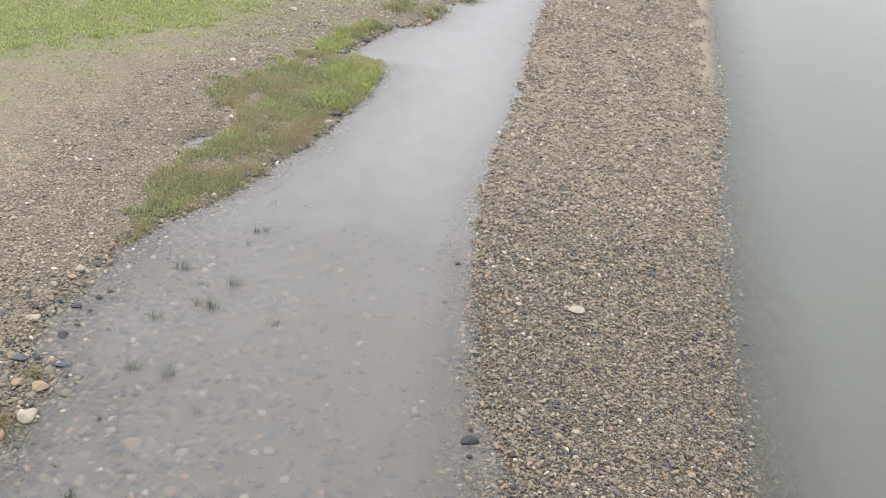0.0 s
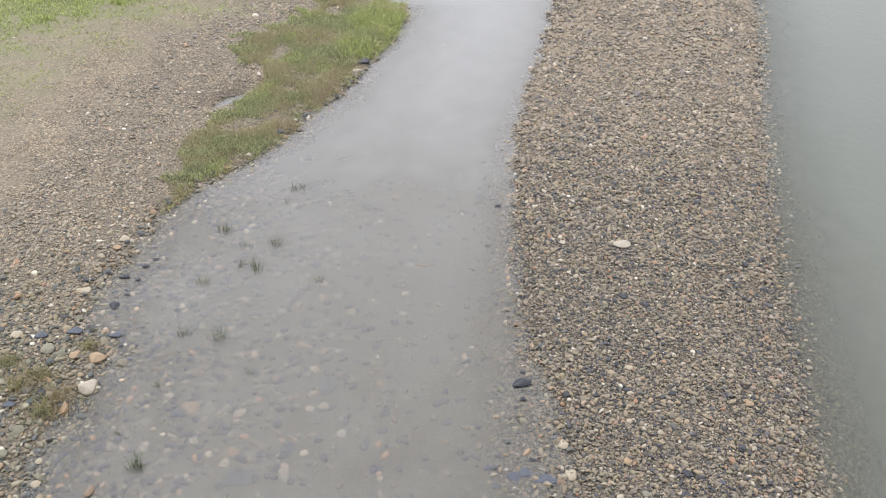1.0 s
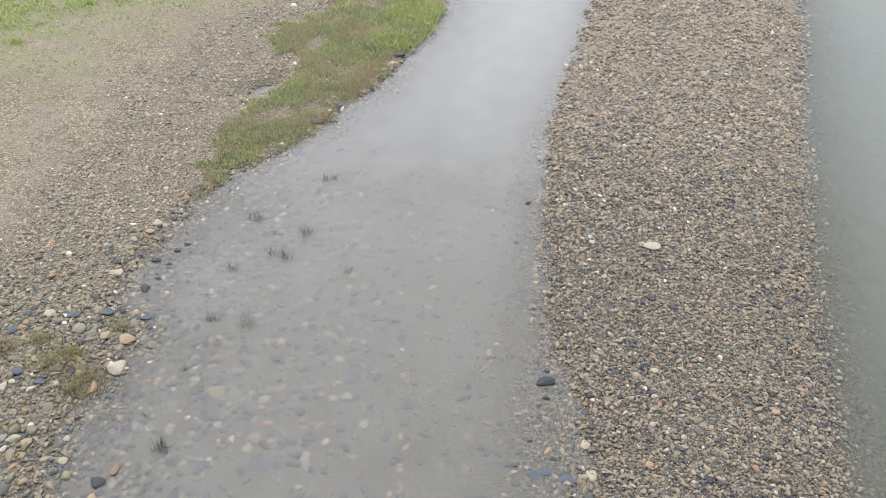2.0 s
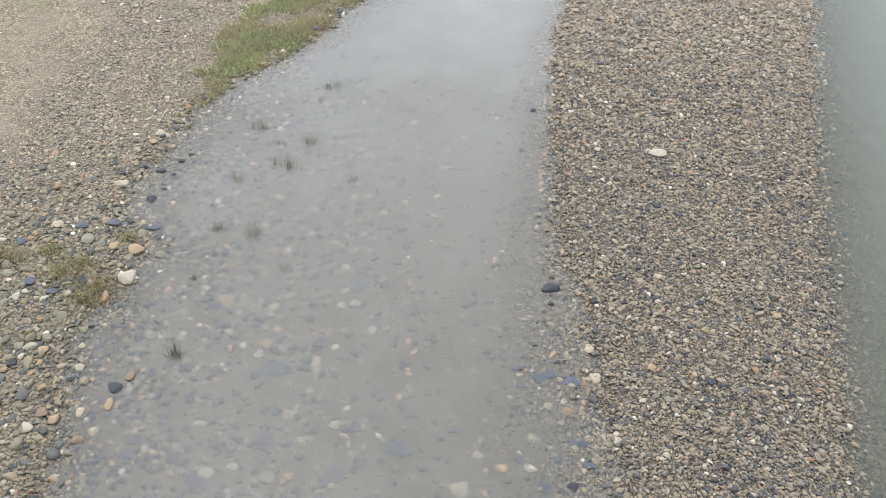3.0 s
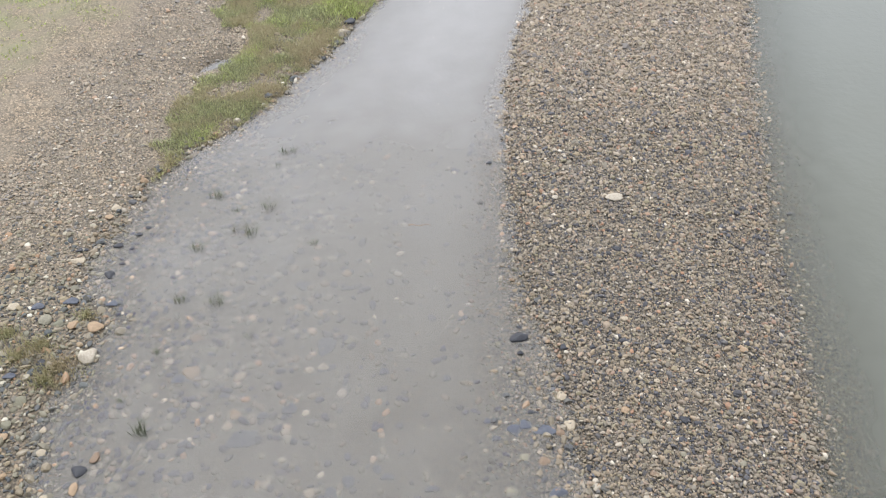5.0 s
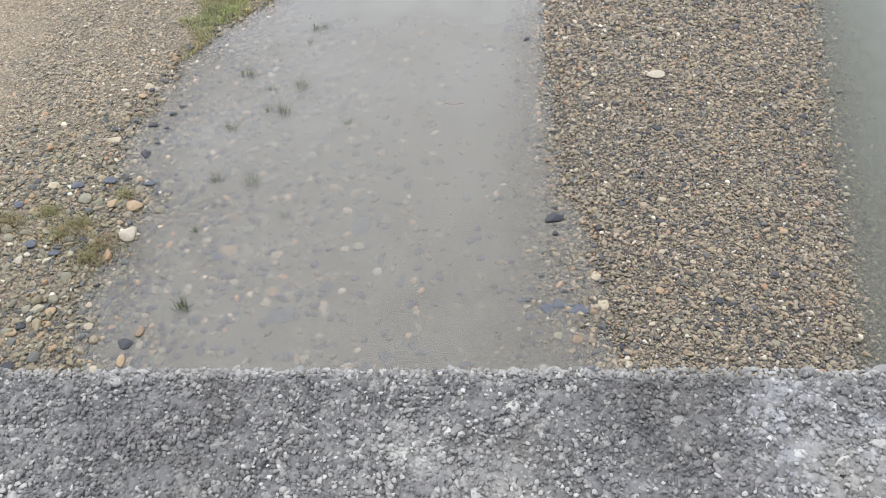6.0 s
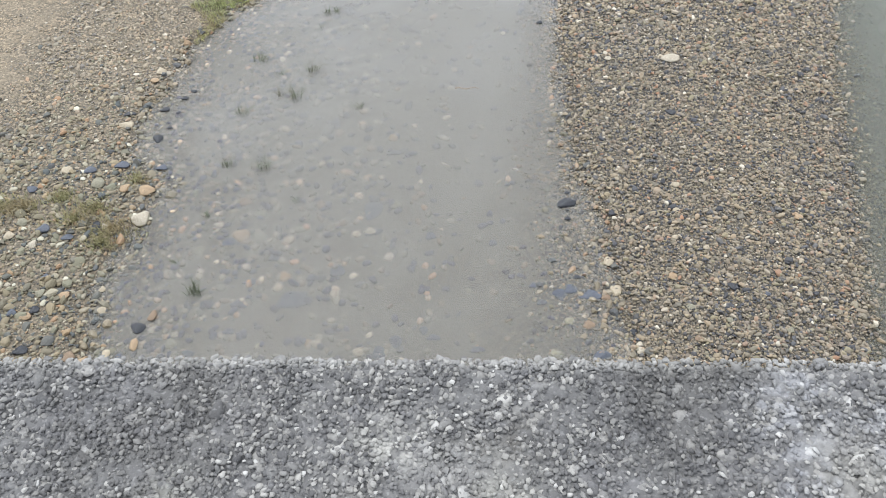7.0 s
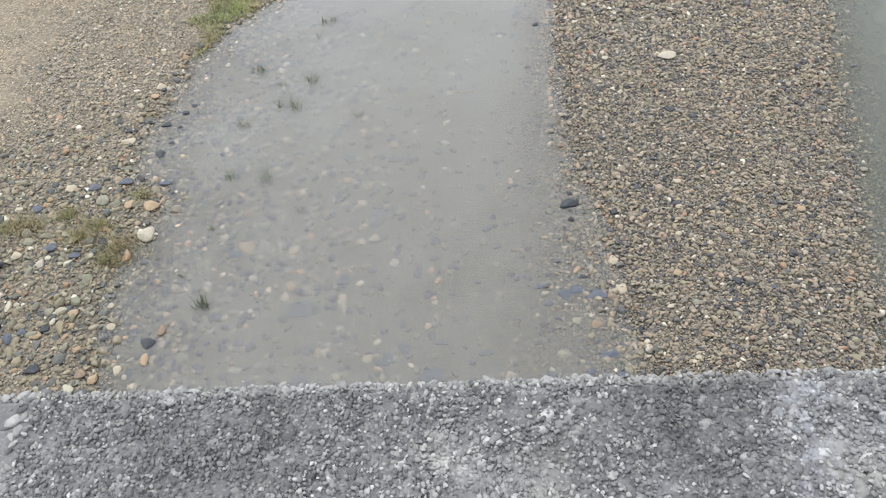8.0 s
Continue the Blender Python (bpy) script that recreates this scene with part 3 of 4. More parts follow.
STONE_MESH = {}
stone("white", -3.269, 4.739, 0.179, 0.176, 0.097, 2, "edge")
stone("rust", -3.307, 5.086, 0.150, 0.136, 0.075, 11, "bank")
stone("rust", -3.516, 5.108, 0.113, 0.119, 0.062, -7, "bank")
stone("slate", -3.646, 5.420, 0.155, 0.123, 0.068, -11, "bank")
stone("slate", -3.533, 5.487, 0.105, 0.073, 0.040, -4, "bank")
stone("slate", -3.912, 5.310, 0.126, 0.095, 0.052, 11, "bank")
stone("buff", -4.126, 5.300, 0.114, 0.110, 0.060, -4, "bank")
stone("olive", -3.781, 5.150, 0.124, 0.128, 0.068, 6, "bank")
stone("slate", -4.099, 4.561, 0.135, 0.119, 0.066, -3, "bank")
stone("slate", -3.860, 4.484, 0.118, 0.085, 0.047, -5, "bank")
stone("charcoal", -3.643, 4.618, 0.092, 0.145, 0.051, 1, "bank")
stone("white", -4.130, 4.391, 0.080, 0.098, 0.044, 11, "bank")
stone("white", -3.573, 4.640, 0.097, 0.065, 0.036, 11, "bank")
stone("charcoal", -2.974, 3.557, 0.135, 0.108, 0.059, -4, "edge")
stone("brown", -2.880, 3.682, 0.073, 0.115, 0.040, -8, "edge")
stone("rust", -2.960, 3.401, 0.067, 0.127, 0.037, 6, "edge")
stone("slate", -3.059, 3.275, 0.066, 0.104, 0.036, 0, "bank")
stone("buff", -3.168, 3.319, 0.076, 0.106, 0.042, -6, "bank")
stone("buff", -3.770, 6.007, 0.182, 0.095, 0.052, -2, "bank")
stone("charcoal", -3.400, 5.808, 0.106, 0.105, 0.058, 8, "edge")
stone("charcoal", -3.323, 5.970, 0.072, 0.039, 0.021, -9, "edge")
stone("slate", -3.258, 5.410, 0.126, 0.100, 0.055, -12, "bank")
stone("slate", -4.149, 3.592, 0.099, 0.105, 0.054, 11, "bank")
stone("slate", -4.063, 3.663, 0.090, 0.083, 0.045, 9, "bank")
stone("charcoal", -3.882, 3.705, 0.085, 0.088, 0.047, 9, "bank")
stone("rust", -3.938, 3.643, 0.110, 0.076, 0.042, -3, "bank")
stone("rust", -3.686, 3.864, 0.111, 0.095, 0.052, -6, "bank")
stone("charcoal", -3.841, 3.295, 0.129, 0.105, 0.058, -6, "bank")
stone("brown", -3.446, 3.268, 0.104, 0.107, 0.057, -10, "bank")
stone("rust", -3.336, 3.225, 0.095, 0.096, 0.052, 2, "bank")
stone("charcoal", -3.783, 6.164, 0.135, 0.065, 0.036, 9, "bank")
stone("slate", -4.373, 5.038, 0.113, 0.086, 0.048, -4, "bank")
stone("buff", -3.627, 6.838, 0.115, 0.104, 0.057, 5, "bank")
stone("rust", -3.657, 6.681, 0.101, 0.085, 0.047, -10, "bank")
stone("olive", -4.312, 4.636, 0.098, 0.089, 0.049, 11, "bank")
stone("brown", -3.670, 3.383, 0.087, 0.077, 0.042, -12, "bank")
stone("olive", -3.887, 3.874, 0.091, 0.090, 0.049, -4, "bank")
stone("white", -4.191, 3.948, 0.051, 0.049, 0.027, 7, "bank")
stone("slate", -3.904, 4.039, 0.082, 0.074, 0.041, -2, "bank")
stone("buff", -4.374, 4.476, 0.108, 0.094, 0.052, 1, "bank")
stone("slate", -1.177, 4.871, 0.188, 0.264, 0.103, -11, "water")
stone("buff", -1.171, 4.632, 0.113, 0.093, 0.051, -12, "water")
stone("buff", -1.287, 4.585, 0.087, 0.081, 0.045, 1, "water")
stone("white", -0.977, 4.330, 0.090, 0.099, 0.049, -9, "water")
stone("slate", -1.407, 4.161, 0.129, 0.137, 0.071, 6, "water")
stone("slate", -1.753, 3.861, 0.289, 0.179, 0.098, 7, "water")
stone("rust", -1.848, 4.113, 0.100, 0.111, 0.055, 3, "water")
stone("buff", -1.879, 4.532, 0.124, 0.106, 0.058, -10, "water")
stone("olive", -1.807, 4.651, 0.146, 0.072, 0.040, 6, "water")
stone("slate", -1.475, 5.663, 0.169, 0.123, 0.068, 5, "water")
stone("slate", -1.041, 5.623, 0.145, 0.067, 0.037, 4, "water")
stone("rust", -1.260, 5.293, 0.082, 0.084, 0.045, 5, "water")
stone("rust", -1.062, 5.833, 0.096, 0.096, 0.053, -3, "water")
stone("buff", -1.401, 3.931, 0.092, 0.089, 0.049, 4, "water")
stone("buff", -1.488, 3.442, 0.093, 0.089, 0.049, 0, "water")
stone("rust", -1.554, 3.454, 0.074, 0.069, 0.038, 11, "water")
stone("buff", -1.136, 3.359, 0.100, 0.086, 0.047, 6, "water")
stone("slate", -0.977, 3.347, 0.117, 0.132, 0.064, 10, "water")
stone("charcoal", -1.872, 5.022, 0.064, 0.063, 0.035, -9, "water")
stone("white", -2.210, 3.305, 0.125, 0.050, 0.028, -1, "water")
stone("slate", -0.630, 4.548, 0.100, 0.090, 0.049, 11, "water")
stone("slate", -0.633, 3.563, 0.073, 0.086, 0.040, 6, "water")
stone("buff", -1.131, 5.300, 0.065, 0.064, 0.035, -6, "water")
stone("slate", -1.984, 4.321, 0.112, 0.080, 0.044, -5, "water")
stone("brown", -2.365, 4.982, 0.142, 0.103, 0.057, 1, "water")
stone("olive", -2.199, 4.848, 0.150, 0.101, 0.055, -2, "water")
stone("slate", -2.231, 3.553, 0.104, 0.072, 0.040, -5, "water")
stone("slate", -2.511, 3.334, 0.113, 0.062, 0.034, -3, "water")
stone("slate", -0.202, 3.377, 0.116, 0.065, 0.036, 6, "water")
stone("slate", -0.086, 4.465, 0.079, 0.076, 0.042, 11, "water")
stone("charcoal", 0.025, 4.144, 0.067, 0.052, 0.028, 9, "water")
stone("slate", 0.313, 3.828, 0.083, 0.059, 0.032, 7, "water")
stone("slate", 0.551, 3.952, 0.119, 0.108, 0.060, 4, "water")
stone("buff", 0.224, 3.718, 0.045, 0.043, 0.024, 9, "water")
stone("charcoal", 0.562, 4.89, 0.168, 0.12, 0.08, 9, "edge")
stone("charcoal", 0.566, 4.711, 0.064, 0.050, 0.028, -8, "edge")
stone("charcoal", 0.576, 5.018, 0.050, 0.035, 0.019, -1, "edge")
stone("white", 1.059, 3.352, 0.085, 0.071, 0.039, 7, "edge")
stone("white", 1.394, 3.213, 0.058, 0.052, 0.029, -4, "ridge")
stone("rust", 1.362, 4.014, 0.075, 0.073, 0.040, -7, "ridge")
stone("buff", 0.914, 3.938, 0.099, 0.122, 0.054, -4, "ridge")
stone("brown", 0.833, 3.866, 0.090, 0.068, 0.037, 10, "ridge")
stone("olive", 1.462, 3.709, 0.074, 0.065, 0.036, -5, "ridge")
stone("charcoal", 1.834, 4.715, 0.079, 0.075, 0.041, -12, "ridge")
stone("buff", 0.877, 4.232, 0.088, 0.112, 0.048, -8, "ridge")
stone("charcoal", 1.016, 3.521, 0.070, 0.064, 0.035, 10, "ridge")
stone("slate", 1.053, 3.469, 0.069, 0.072, 0.038, -1, "ridge")
stone("buff", 1.434, 4.415, 0.055, 0.056, 0.030, -4, "ridge")
stone("buff", 1.484, 4.721, 0.067, 0.066, 0.036, -8, "ridge")
stone("buff", 1.515, 5.011, 0.077, 0.062, 0.034, -4, "ridge")
stone("buff", 1.020, 5.133, 0.055, 0.058, 0.030, 5, "ridge")
stone("white", 2.109, 3.135, 0.052, 0.042, 0.023, 2, "ridge")
stone("olive", 1.736, 3.569, 0.055, 0.054, 0.030, -3, "ridge")
stone("charcoal", 0.952, 4.743, 0.088, 0.077, 0.043, 9, "ridge")
stone("charcoal", 1.817, 3.892, 0.108, 0.076, 0.042, -8, "ridge")
stone("white", 2.008, 5.071, 0.053, 0.034, 0.019, 6, "ridge")
stone("white", 2.609, 4.407, 0.059, 0.031, 0.017, -9, "ridge")
stone("rust", 2.484, 4.632, 0.078, 0.070, 0.038, -8, "ridge")
stone("charcoal", 0.860, 5.324, 0.061, 0.048, 0.027, -5, "ridge")
stone("charcoal", 1.193, 4.713, 0.067, 0.055, 0.030, 10, "ridge")
stone("charcoal", 1.594, 5.938, 0.104, 0.064, 0.035, -6, "ridge")
stone("slate", 2.048, 3.806, 0.068, 0.056, 0.031, -4, "ridge")
stone("brown", 1.481, 3.411, 0.071, 0.062, 0.034, -12, "ridge")
stone("olive", 2.167, 3.483, 0.058, 0.058, 0.032, -9, "ridge")
stone("white", 2.214, 5.525, 0.040, 0.042, 0.022, -1, "ridge")
stone("buff", 1.668, 4.286, 0.055, 0.051, 0.028, 9, "ridge")
stone("rust", 2.459, 4.667, 0.055, 0.043, 0.024, 10, "ridge")
stone("charcoal", -3.443, 6.246, 0.104, 0.080, 0.044, 0, "edge")
stone("charcoal", -3.273, 6.418, 0.080, 0.065, 0.036, -2, "edge")
stone("charcoal", -3.205, 6.525, 0.069, 0.049, 0.027, 5, "edge")
stone("charcoal", -3.285, 6.199, 0.055, 0.040, 0.022, -1, "edge")
stone("slate", -3.260, 6.640, 0.075, 0.050, 0.028, 10, "water")
stone("white", 1.697, 6.752, 0.200, 0.123, 0.068, 3, "ridge")
stone("buff", 1.600, 6.785, 0.067, 0.073, 0.037, 1, "ridge")
stone("white", 1.079, 6.821, 0.068, 0.081, 0.038, -12, "ridge")
stone("charcoal", -1.357, 14.172, 0.184, 0.166, 0.092, -2, "edge")
stone("charcoal", -1.473, 11.098, 0.170, 0.192, 0.094, -4, "edge")
stone("white", -2.814, 15.048, 0.150, 0.120, 0.066, 11, "bank")
stone("brown", -2.045, 9.548, 0.093, 0.070, 0.039, 9, "bank")
# a small dark twig clump at the ridge's edge, drawn as a black stone
stone("charcoal", 0.411, 7.575, 0.065, 0.070, 0.036, -5, "edge")
stone("white", -1.998, 12.625, 0.112, 0.080, 0.044, -6, "bank")
stone("rust", -2.283, 9.006, 0.104, 0.077, 0.042, 3, "bank")
stone("buff", -1.892, 3.999, 0.096, 0.105, 0.058, -7, "water")
stone("white", -2.038, 2.882, 0.131, 0.103, 0.062, -9, "water")
stone("white", -1.849, 2.938, 0.097, 0.071, 0.043, 2, "water")
stone("rust", -1.418, 2.887, 0.091, 0.076, 0.045, -5, "water")
stone("slate", -0.624, 3.180, 0.245, 0.152, 0.091, -1, "water")
stone("slate", -1.068, 2.937, 0.176, 0.140, 0.084, -4, "water")
stone("slate", -2.671, 3.114, 0.129, 0.118, 0.071, 6, "water")
stone("slate", -2.685, 2.980, 0.162, 0.102, 0.061, -7, "water")
stone("buff", -3.330, 3.736, 0.082, 0.080, 0.048, 7, "water")
stone("buff", -3.396, 3.958, 0.065, 0.067, 0.039, -6, "water")
stone("white", -2.598, 4.173, 0.072, 0.060, 0.036, -3, "water")
stone("olive", -2.163, 4.574, 0.135, 0.136, 0.081, 10, "water")
stone("rust", -2.322, 4.585, 0.157, 0.156, 0.094, 11, "water")
stone("white", -2.543, 4.697, 0.103, 0.066, 0.040, -3, "water")
stone("slate", -2.101, 2.799, 0.158, 0.115, 0.069, -8, "water")
stone("slate", -1.621, 4.099, 0.097, 0.083, 0.050, -4, "water")
stone("slate", -2.417, 4.488, 0.135, 0.117, 0.070, -5, "water")
stone("olive", -2.667, 4.404, 0.114, 0.108, 0.065, -1, "water")
stone("olive", -0.962, 4.938, 0.118, 0.113, 0.068, -1, "water")
stone("olive", -1.572, 2.869, 0.141, 0.108, 0.065, -10, "water")
stone("slate", -0.898, 3.046, 0.104, 0.115, 0.063, 9, "water")
stone("white", -2.210, 4.222, 0.085, 0.077, 0.046, 1, "water")
stone("slate", -1.674, 3.187, 0.176, 0.136, 0.082, -10, "water")
stone("slate", -2.294, 3.009, 0.098, 0.080, 0.048, 2, "water")
stone("white", -2.856, 3.562, 0.080, 0.077, 0.046, 0, "water")
stone("olive", -2.670, 3.429, 0.103, 0.104, 0.062, 7, "water")
stone("buff", -3.004, 3.158, 0.088, 0.086, 0.051, 3, "water")
stone("brown", -3.091, 3.067, 0.106, 0.078, 0.047, 11, "water")
stone("slate", -0.553, 3.493, 0.120, 0.071, 0.043, -6, "water")
stone("slate", -0.851, 3.454, 0.108, 0.119, 0.065, -1, "water")
stone("buff", -1.380, 3.208, 0.088, 0.075, 0.045, -12, "water")
stone("rust", 0.177, 3.070, 0.119, 0.083, 0.050, -11, "water")
stone("white", 0.390, 3.082, 0.108, 0.076, 0.046, -9, "water")
stone("buff", -0.127, 2.882, 0.168, 0.140, 0.084, 1, "water")
stone("brown", 0.675, 3.608, 0.103, 0.107, 0.062, -9, "water")
stone("charcoal", 0.712, 2.943, 0.122, 0.080, 0.048, 11, "water")
stone("slate", 0.754, 3.314, 0.145, 0.094, 0.056, 10, "water")
stone("slate", 0.832, 3.140, 0.115, 0.096, 0.058, 4, "water")
stone("olive", 0.405, 3.339, 0.117, 0.088, 0.053, -1, "water")
stone("white", 0.535, 3.265, 0.052, 0.046, 0.028, 8, "water")
stone("slate", 0.605, 3.172, 0.092, 0.078, 0.047, 1, "water")
stone("slate", 0.467, 3.897, 0.137, 0.114, 0.068, 11, "water")
stone("slate", 0.699, 3.888, 0.186, 0.129, 0.077, -7, "water")
stone("slate", 0.248, 3.997, 0.075, 0.070, 0.042, -7, "water")
stone("slate", 0.502, 2.921, 0.112, 0.092, 0.055, 10, "water")
stone("buff", -0.014, 3.175, 0.087, 0.071, 0.043, -3, "water")
stone("olive", 0.526, 3.643, 0.090, 0.086, 0.052, -6, "water")
stone("charcoal", 0.755, 3.733, 0.055, 0.059, 0.033, 1, "water")
stone("charcoal", 0.677, 3.654, 0.066, 0.057, 0.034, 0, "water")
stone("charcoal", 0.610, 4.082, 0.076, 0.055, 0.033, -5, "water")
stone("slate", 0.304, 3.150, 0.086, 0.071, 0.043, -2, "water")
stone("olive", 0.877, 3.175, 0.086, 0.077, 0.046, 9, "water")

# ---- drowned grass tufts and other growth ----
def water_tuft(x, y, wide, tall):
    tall = min(tall, 0.2) * 1.25
    rng = np.random.RandomState(int(abs(x) * 1000))
    count = max(12, int(wide * 200))
    r, a = np.sqrt(rng.uniform(0, 1, count)) * wide * 0.42, rng.uniform(0, 6.283, count)
    px, py = x + r * np.cos(a), y + 0.5 * r * np.sin(a)
    deep = -height(px, py)
    me = blades("grass_tuft", px, py, np.maximum(deep, 0) + tall * rng.uniform(0.4, 0.9, count), 0.42, 0.0032, 5, True)
    tagged(part("grass_tuft", me, WEED), "dark grass tuft standing drowned in cloudy water", "grass tuft", "drowned grass tufts")


water_tuft(-2.597, 3.912, 0.168, 0.279)
water_tuft(-2.267, 5.386, 0.133, 0.195)
water_tuft(-2.621, 5.440, 0.157, 0.098)
water_tuft(-1.876, 4.968, 0.053, 0.080)
water_tuft(-2.116, 6.411, 0.120, 0.211)
water_tuft(-2.269, 6.455, 0.072, 0.135)
water_tuft(-2.000, 6.837, 0.148, 0.170)
water_tuft(-2.336, 6.801, 0.086, 0.077)
water_tuft(-2.599, 7.043, 0.177, 0.126)
water_tuft(-2.631, 6.197, 0.155, 0.134)
water_tuft(-1.977, 7.876, 0.119, 0.116)
water_tuft(-1.853, 7.889, 0.053, 0.116)
water_tuft(-1.420, 6.237, 0.047, 0.102)
water_tuft(-2.667, 4.790, 0.074, 0.080)
water_tuft(-2.832, 4.253, 0.052, 0.064)
water_tuft(-2.008, 7.627, 0.065, 0.065)

STRIP_X = [-3.5, -3.25, -3.12, -2.63, -2.26, -2.06, -1.68, -1.43, -1.07, -1.01, -1.4, -1.75, -1.95, -1.35, -1.83, -2.23, -2.72, -3.5, -3.44, -2.87, -2.96, -3.17, -3.47, -3.57, -3.56]
STRIP_Y = [7.39, 7.34, 7.82, 8.35, 9.03, 9.63, 10.27, 10.94, 12.24, 13.4, 13.4, 13.1, 13.34, 14.92, 14.41, 13.58, 12.44, 11.57, 10.96, 10.72, 10.19, 9.72, 9.09, 8.41, 7.7]
x, y, chance, rng = strewn(-3.9, -0.7, 7.1, 15.2, 0.0125, 50)
wx, wy = x + 0.12 * waves(x, y, 0.6, 51), y + 0.14 * waves(x, y, 0.6, 52)
shore = np.interp(y, LEFT_Y, LEFT_X)
bare = 0.75 * waves(x, y, 0.9, 53, 4) + 0.32 * np.clip((x - shore + 0.4) / 0.4, 0, 1) * np.clip((11.3 - y) / 0.8, 0, 1)
keep = inside(wx - 0.1, wy, STRIP_X, STRIP_Y) & (x < shore + 0.03) & (chance < np.clip(1.0 - 1.3 * np.clip(bare - 0.15, 0, 1), 0.05, 1))
x, y, shore, bare = x[keep], y[keep], shore[keep], bare[keep]
fresh = np.clip((y - 10.8) / 1.2, 0, 1) * np.clip((x - shore + 0.9) / 0.4, 0, 1)
tall = rng.uniform(0.03, 0.085, x.size) * (1 + 1.2 * fresh) * np.clip(1.1 - 0.5 * bare, 0.4, 1.2)
pick = rng.uniform(0, 1, x.size)
dead = pick < np.clip(1.1 - (shore - x) / 0.5, 0, 0.85) * np.clip((11.9 - y) / 0.8, 0, 1) * np.clip((y - 7.9) / 0.5, 0.3, 1) * np.clip(0.7 + waves(x, y, 0.7, 55), 0, 1)
lush = ~dead & (pick > 1 - np.clip(1.0 * fresh - 0.1 + 0.45 * waves(x, y, 1.1, 56), 0, 0.9))
for here, mat, name, label in ((~dead & ~lush, SEDGE, "shore_grass", "olive green matted grass strip along the water's edge"),
                               (dead, MOSS, "dry_grass", "brownish dying grass along the muddy water's edge"),
                               (lush, LUSH, "lush_grass", "fresh yellow-green grass at the water's edge")):
    me = blades(name, x[here], y[here], tall[here], 0.75, 0.0042, 54)
    tagged(part(name, me, mat), label, "grass", kind="stuff")

x, y, chance, rng = strewn(-13, 0.5, 8.5, 22.5, 0.0325, 60)
sand, turf, clean = shares(x, y)
clump = np.clip(0.4 + 1.0 * waves(x, y, 0.34, 61), 0.02, 1)
left = np.interp(y, LEFT_Y, LEFT_X)
keep = (chance < np.where(turf > 0.75, 0.95, 0.75 * turf * clump)) & (x < left - 0.6)
x, y, turf, clump = x[keep], y[keep], turf[keep], clump[keep]
me = blades("meadow_grass", x, y, rng.uniform(0.035, 0.085, x.size) * (0.3 + 0.7 * turf) * (0.7 + 0.5 * clump), 0.75, 0.0105, 62)
tagged(part("meadow_grass", me, TURF), "bright green low meadow grass thinning out into sand", "grass", kind="stuff")


def tall_stand(x, y, wide, deep):
    rng = np.random.RandomState(int(abs(x * 501)))
    count = int(5200 * wide * deep)
    px, py = x + rng.uniform(-0.5, 0.5, count) * wide, y + rng.uniform(-0.5, 0.5, count) * deep
    keep = ((px - x) / wide) ** 2 + ((py - y) / deep) ** 2 < 0.2 + 0.06 * waves(px, py, 0.5, 81)
    px, py = px[keep], py[keep]
    me = blades("tall_grass", px, py, rng.uniform(0.12, 0.34, px.size), 0.4, 0.007, 82)
    tagged(part("tall_grass", me, REEDY), "tall dark green grass stand rising from the meadow", "grass", kind="stuff")


for wx, wy, wide, deep in ((-9.9, 16.6, 1.6, 1.3), (-8.9, 17.1, 1.3, 1.0), (-11.2, 16.4, 1.8, 1.6)):
    tall_stand(wx, wy, wide, deep)


def weed_mat(x, y, wide, mat, label, tall=1.0):
    rng = np.random.RandomState(int(abs(x * 777)))
    count = int(1300 * wide)
    r, a = np.abs(rng.normal(0, 0.42, count)) * wide, rng.uniform(0, 6.283, count)
    px, py = x + r * np.cos(a), y + 0.7 * r * np.sin(a)
    me = blades("weed_clump", px, py, tall * rng.uniform(0.035, 0.085, count), 0.55, 0.004 * tall, 6, True)
    tagged(part("weed_clump", me, mat), label, "grass clump", "weed clumps")


for wx, wy, wide in ((-4.52, 4.79, 0.26), (-4.36, 4.83, 0.16), (-3.87, 4.70, 0.22), (-3.50, 4.62, 0.22), (-3.54, 4.46, 0.2), (-4.05, 4.96, 0.14), (-3.42, 5.22, 0.12), (-3.72, 4.85, 0.18), (-4.62, 4.3, 0.16)):
    weed_mat(wx, wy, wide * 1.35, MOSS, "small olive weed clump growing between bank stones")
for wx, wy, wide in ((-0.94, 15.86, 0.5), (-0.82, 16.1, 0.4), (-0.25, 15.75, 0.4), (-0.14, 16.2, 0.5), (0.5, 16.95, 0.35), (0.42, 18.0, 0.5), (0.6, 18.3, 0.4), (-1.14, 14.8, 0.3), (-1.32, 14.92, 0.3), (-1.45, 14.5, 0.3)):
    weed_mat(wx, wy, wide * 0.85, SEDGE, "green grass clump at the edge of the water", 1.8)
for wx, wy, wide in ((-6.1, 13.55, 0.35), (-6.5, 12.0, 0.3), (-7.0, 10.6, 0.3), (-5.6, 12.7, 0.3), (-7.4, 9.6, 0.3), (-5.0, 13.2, 0.3)):
    weed_mat(wx, wy, wide * 0.7, TURF, "lone green grass clump on bare sand")

# ---- a floating twig ----
bm = bmesh.new()
for k in range(6):
    a, b = Vector((-0.115 + 0.04 * k, 0.012 * math.sin(1.7 * k), 0)), Vector((-0.075 + 0.04 * k, 0.012 * math.sin(1.7 * k + 1.7), 0))
    bmesh.ops.create_cone(bm, cap_ends=True, segments=6, radius1=0.0065 - 0.0006 * k, radius2=0.006 - 0.0006 * k, depth=0.042,
                          matrix=Matrix.Translation((a + b) / 2) @ (b - a).to_track_quat("Z", "Y").to_matrix().to_4x4())
twig = tagged(part("twig", bm, ROCK["brown"]), "thin dark twig floating on cloudy water", "twig")
twig.location = (-0.36, 6.5, 0.0)

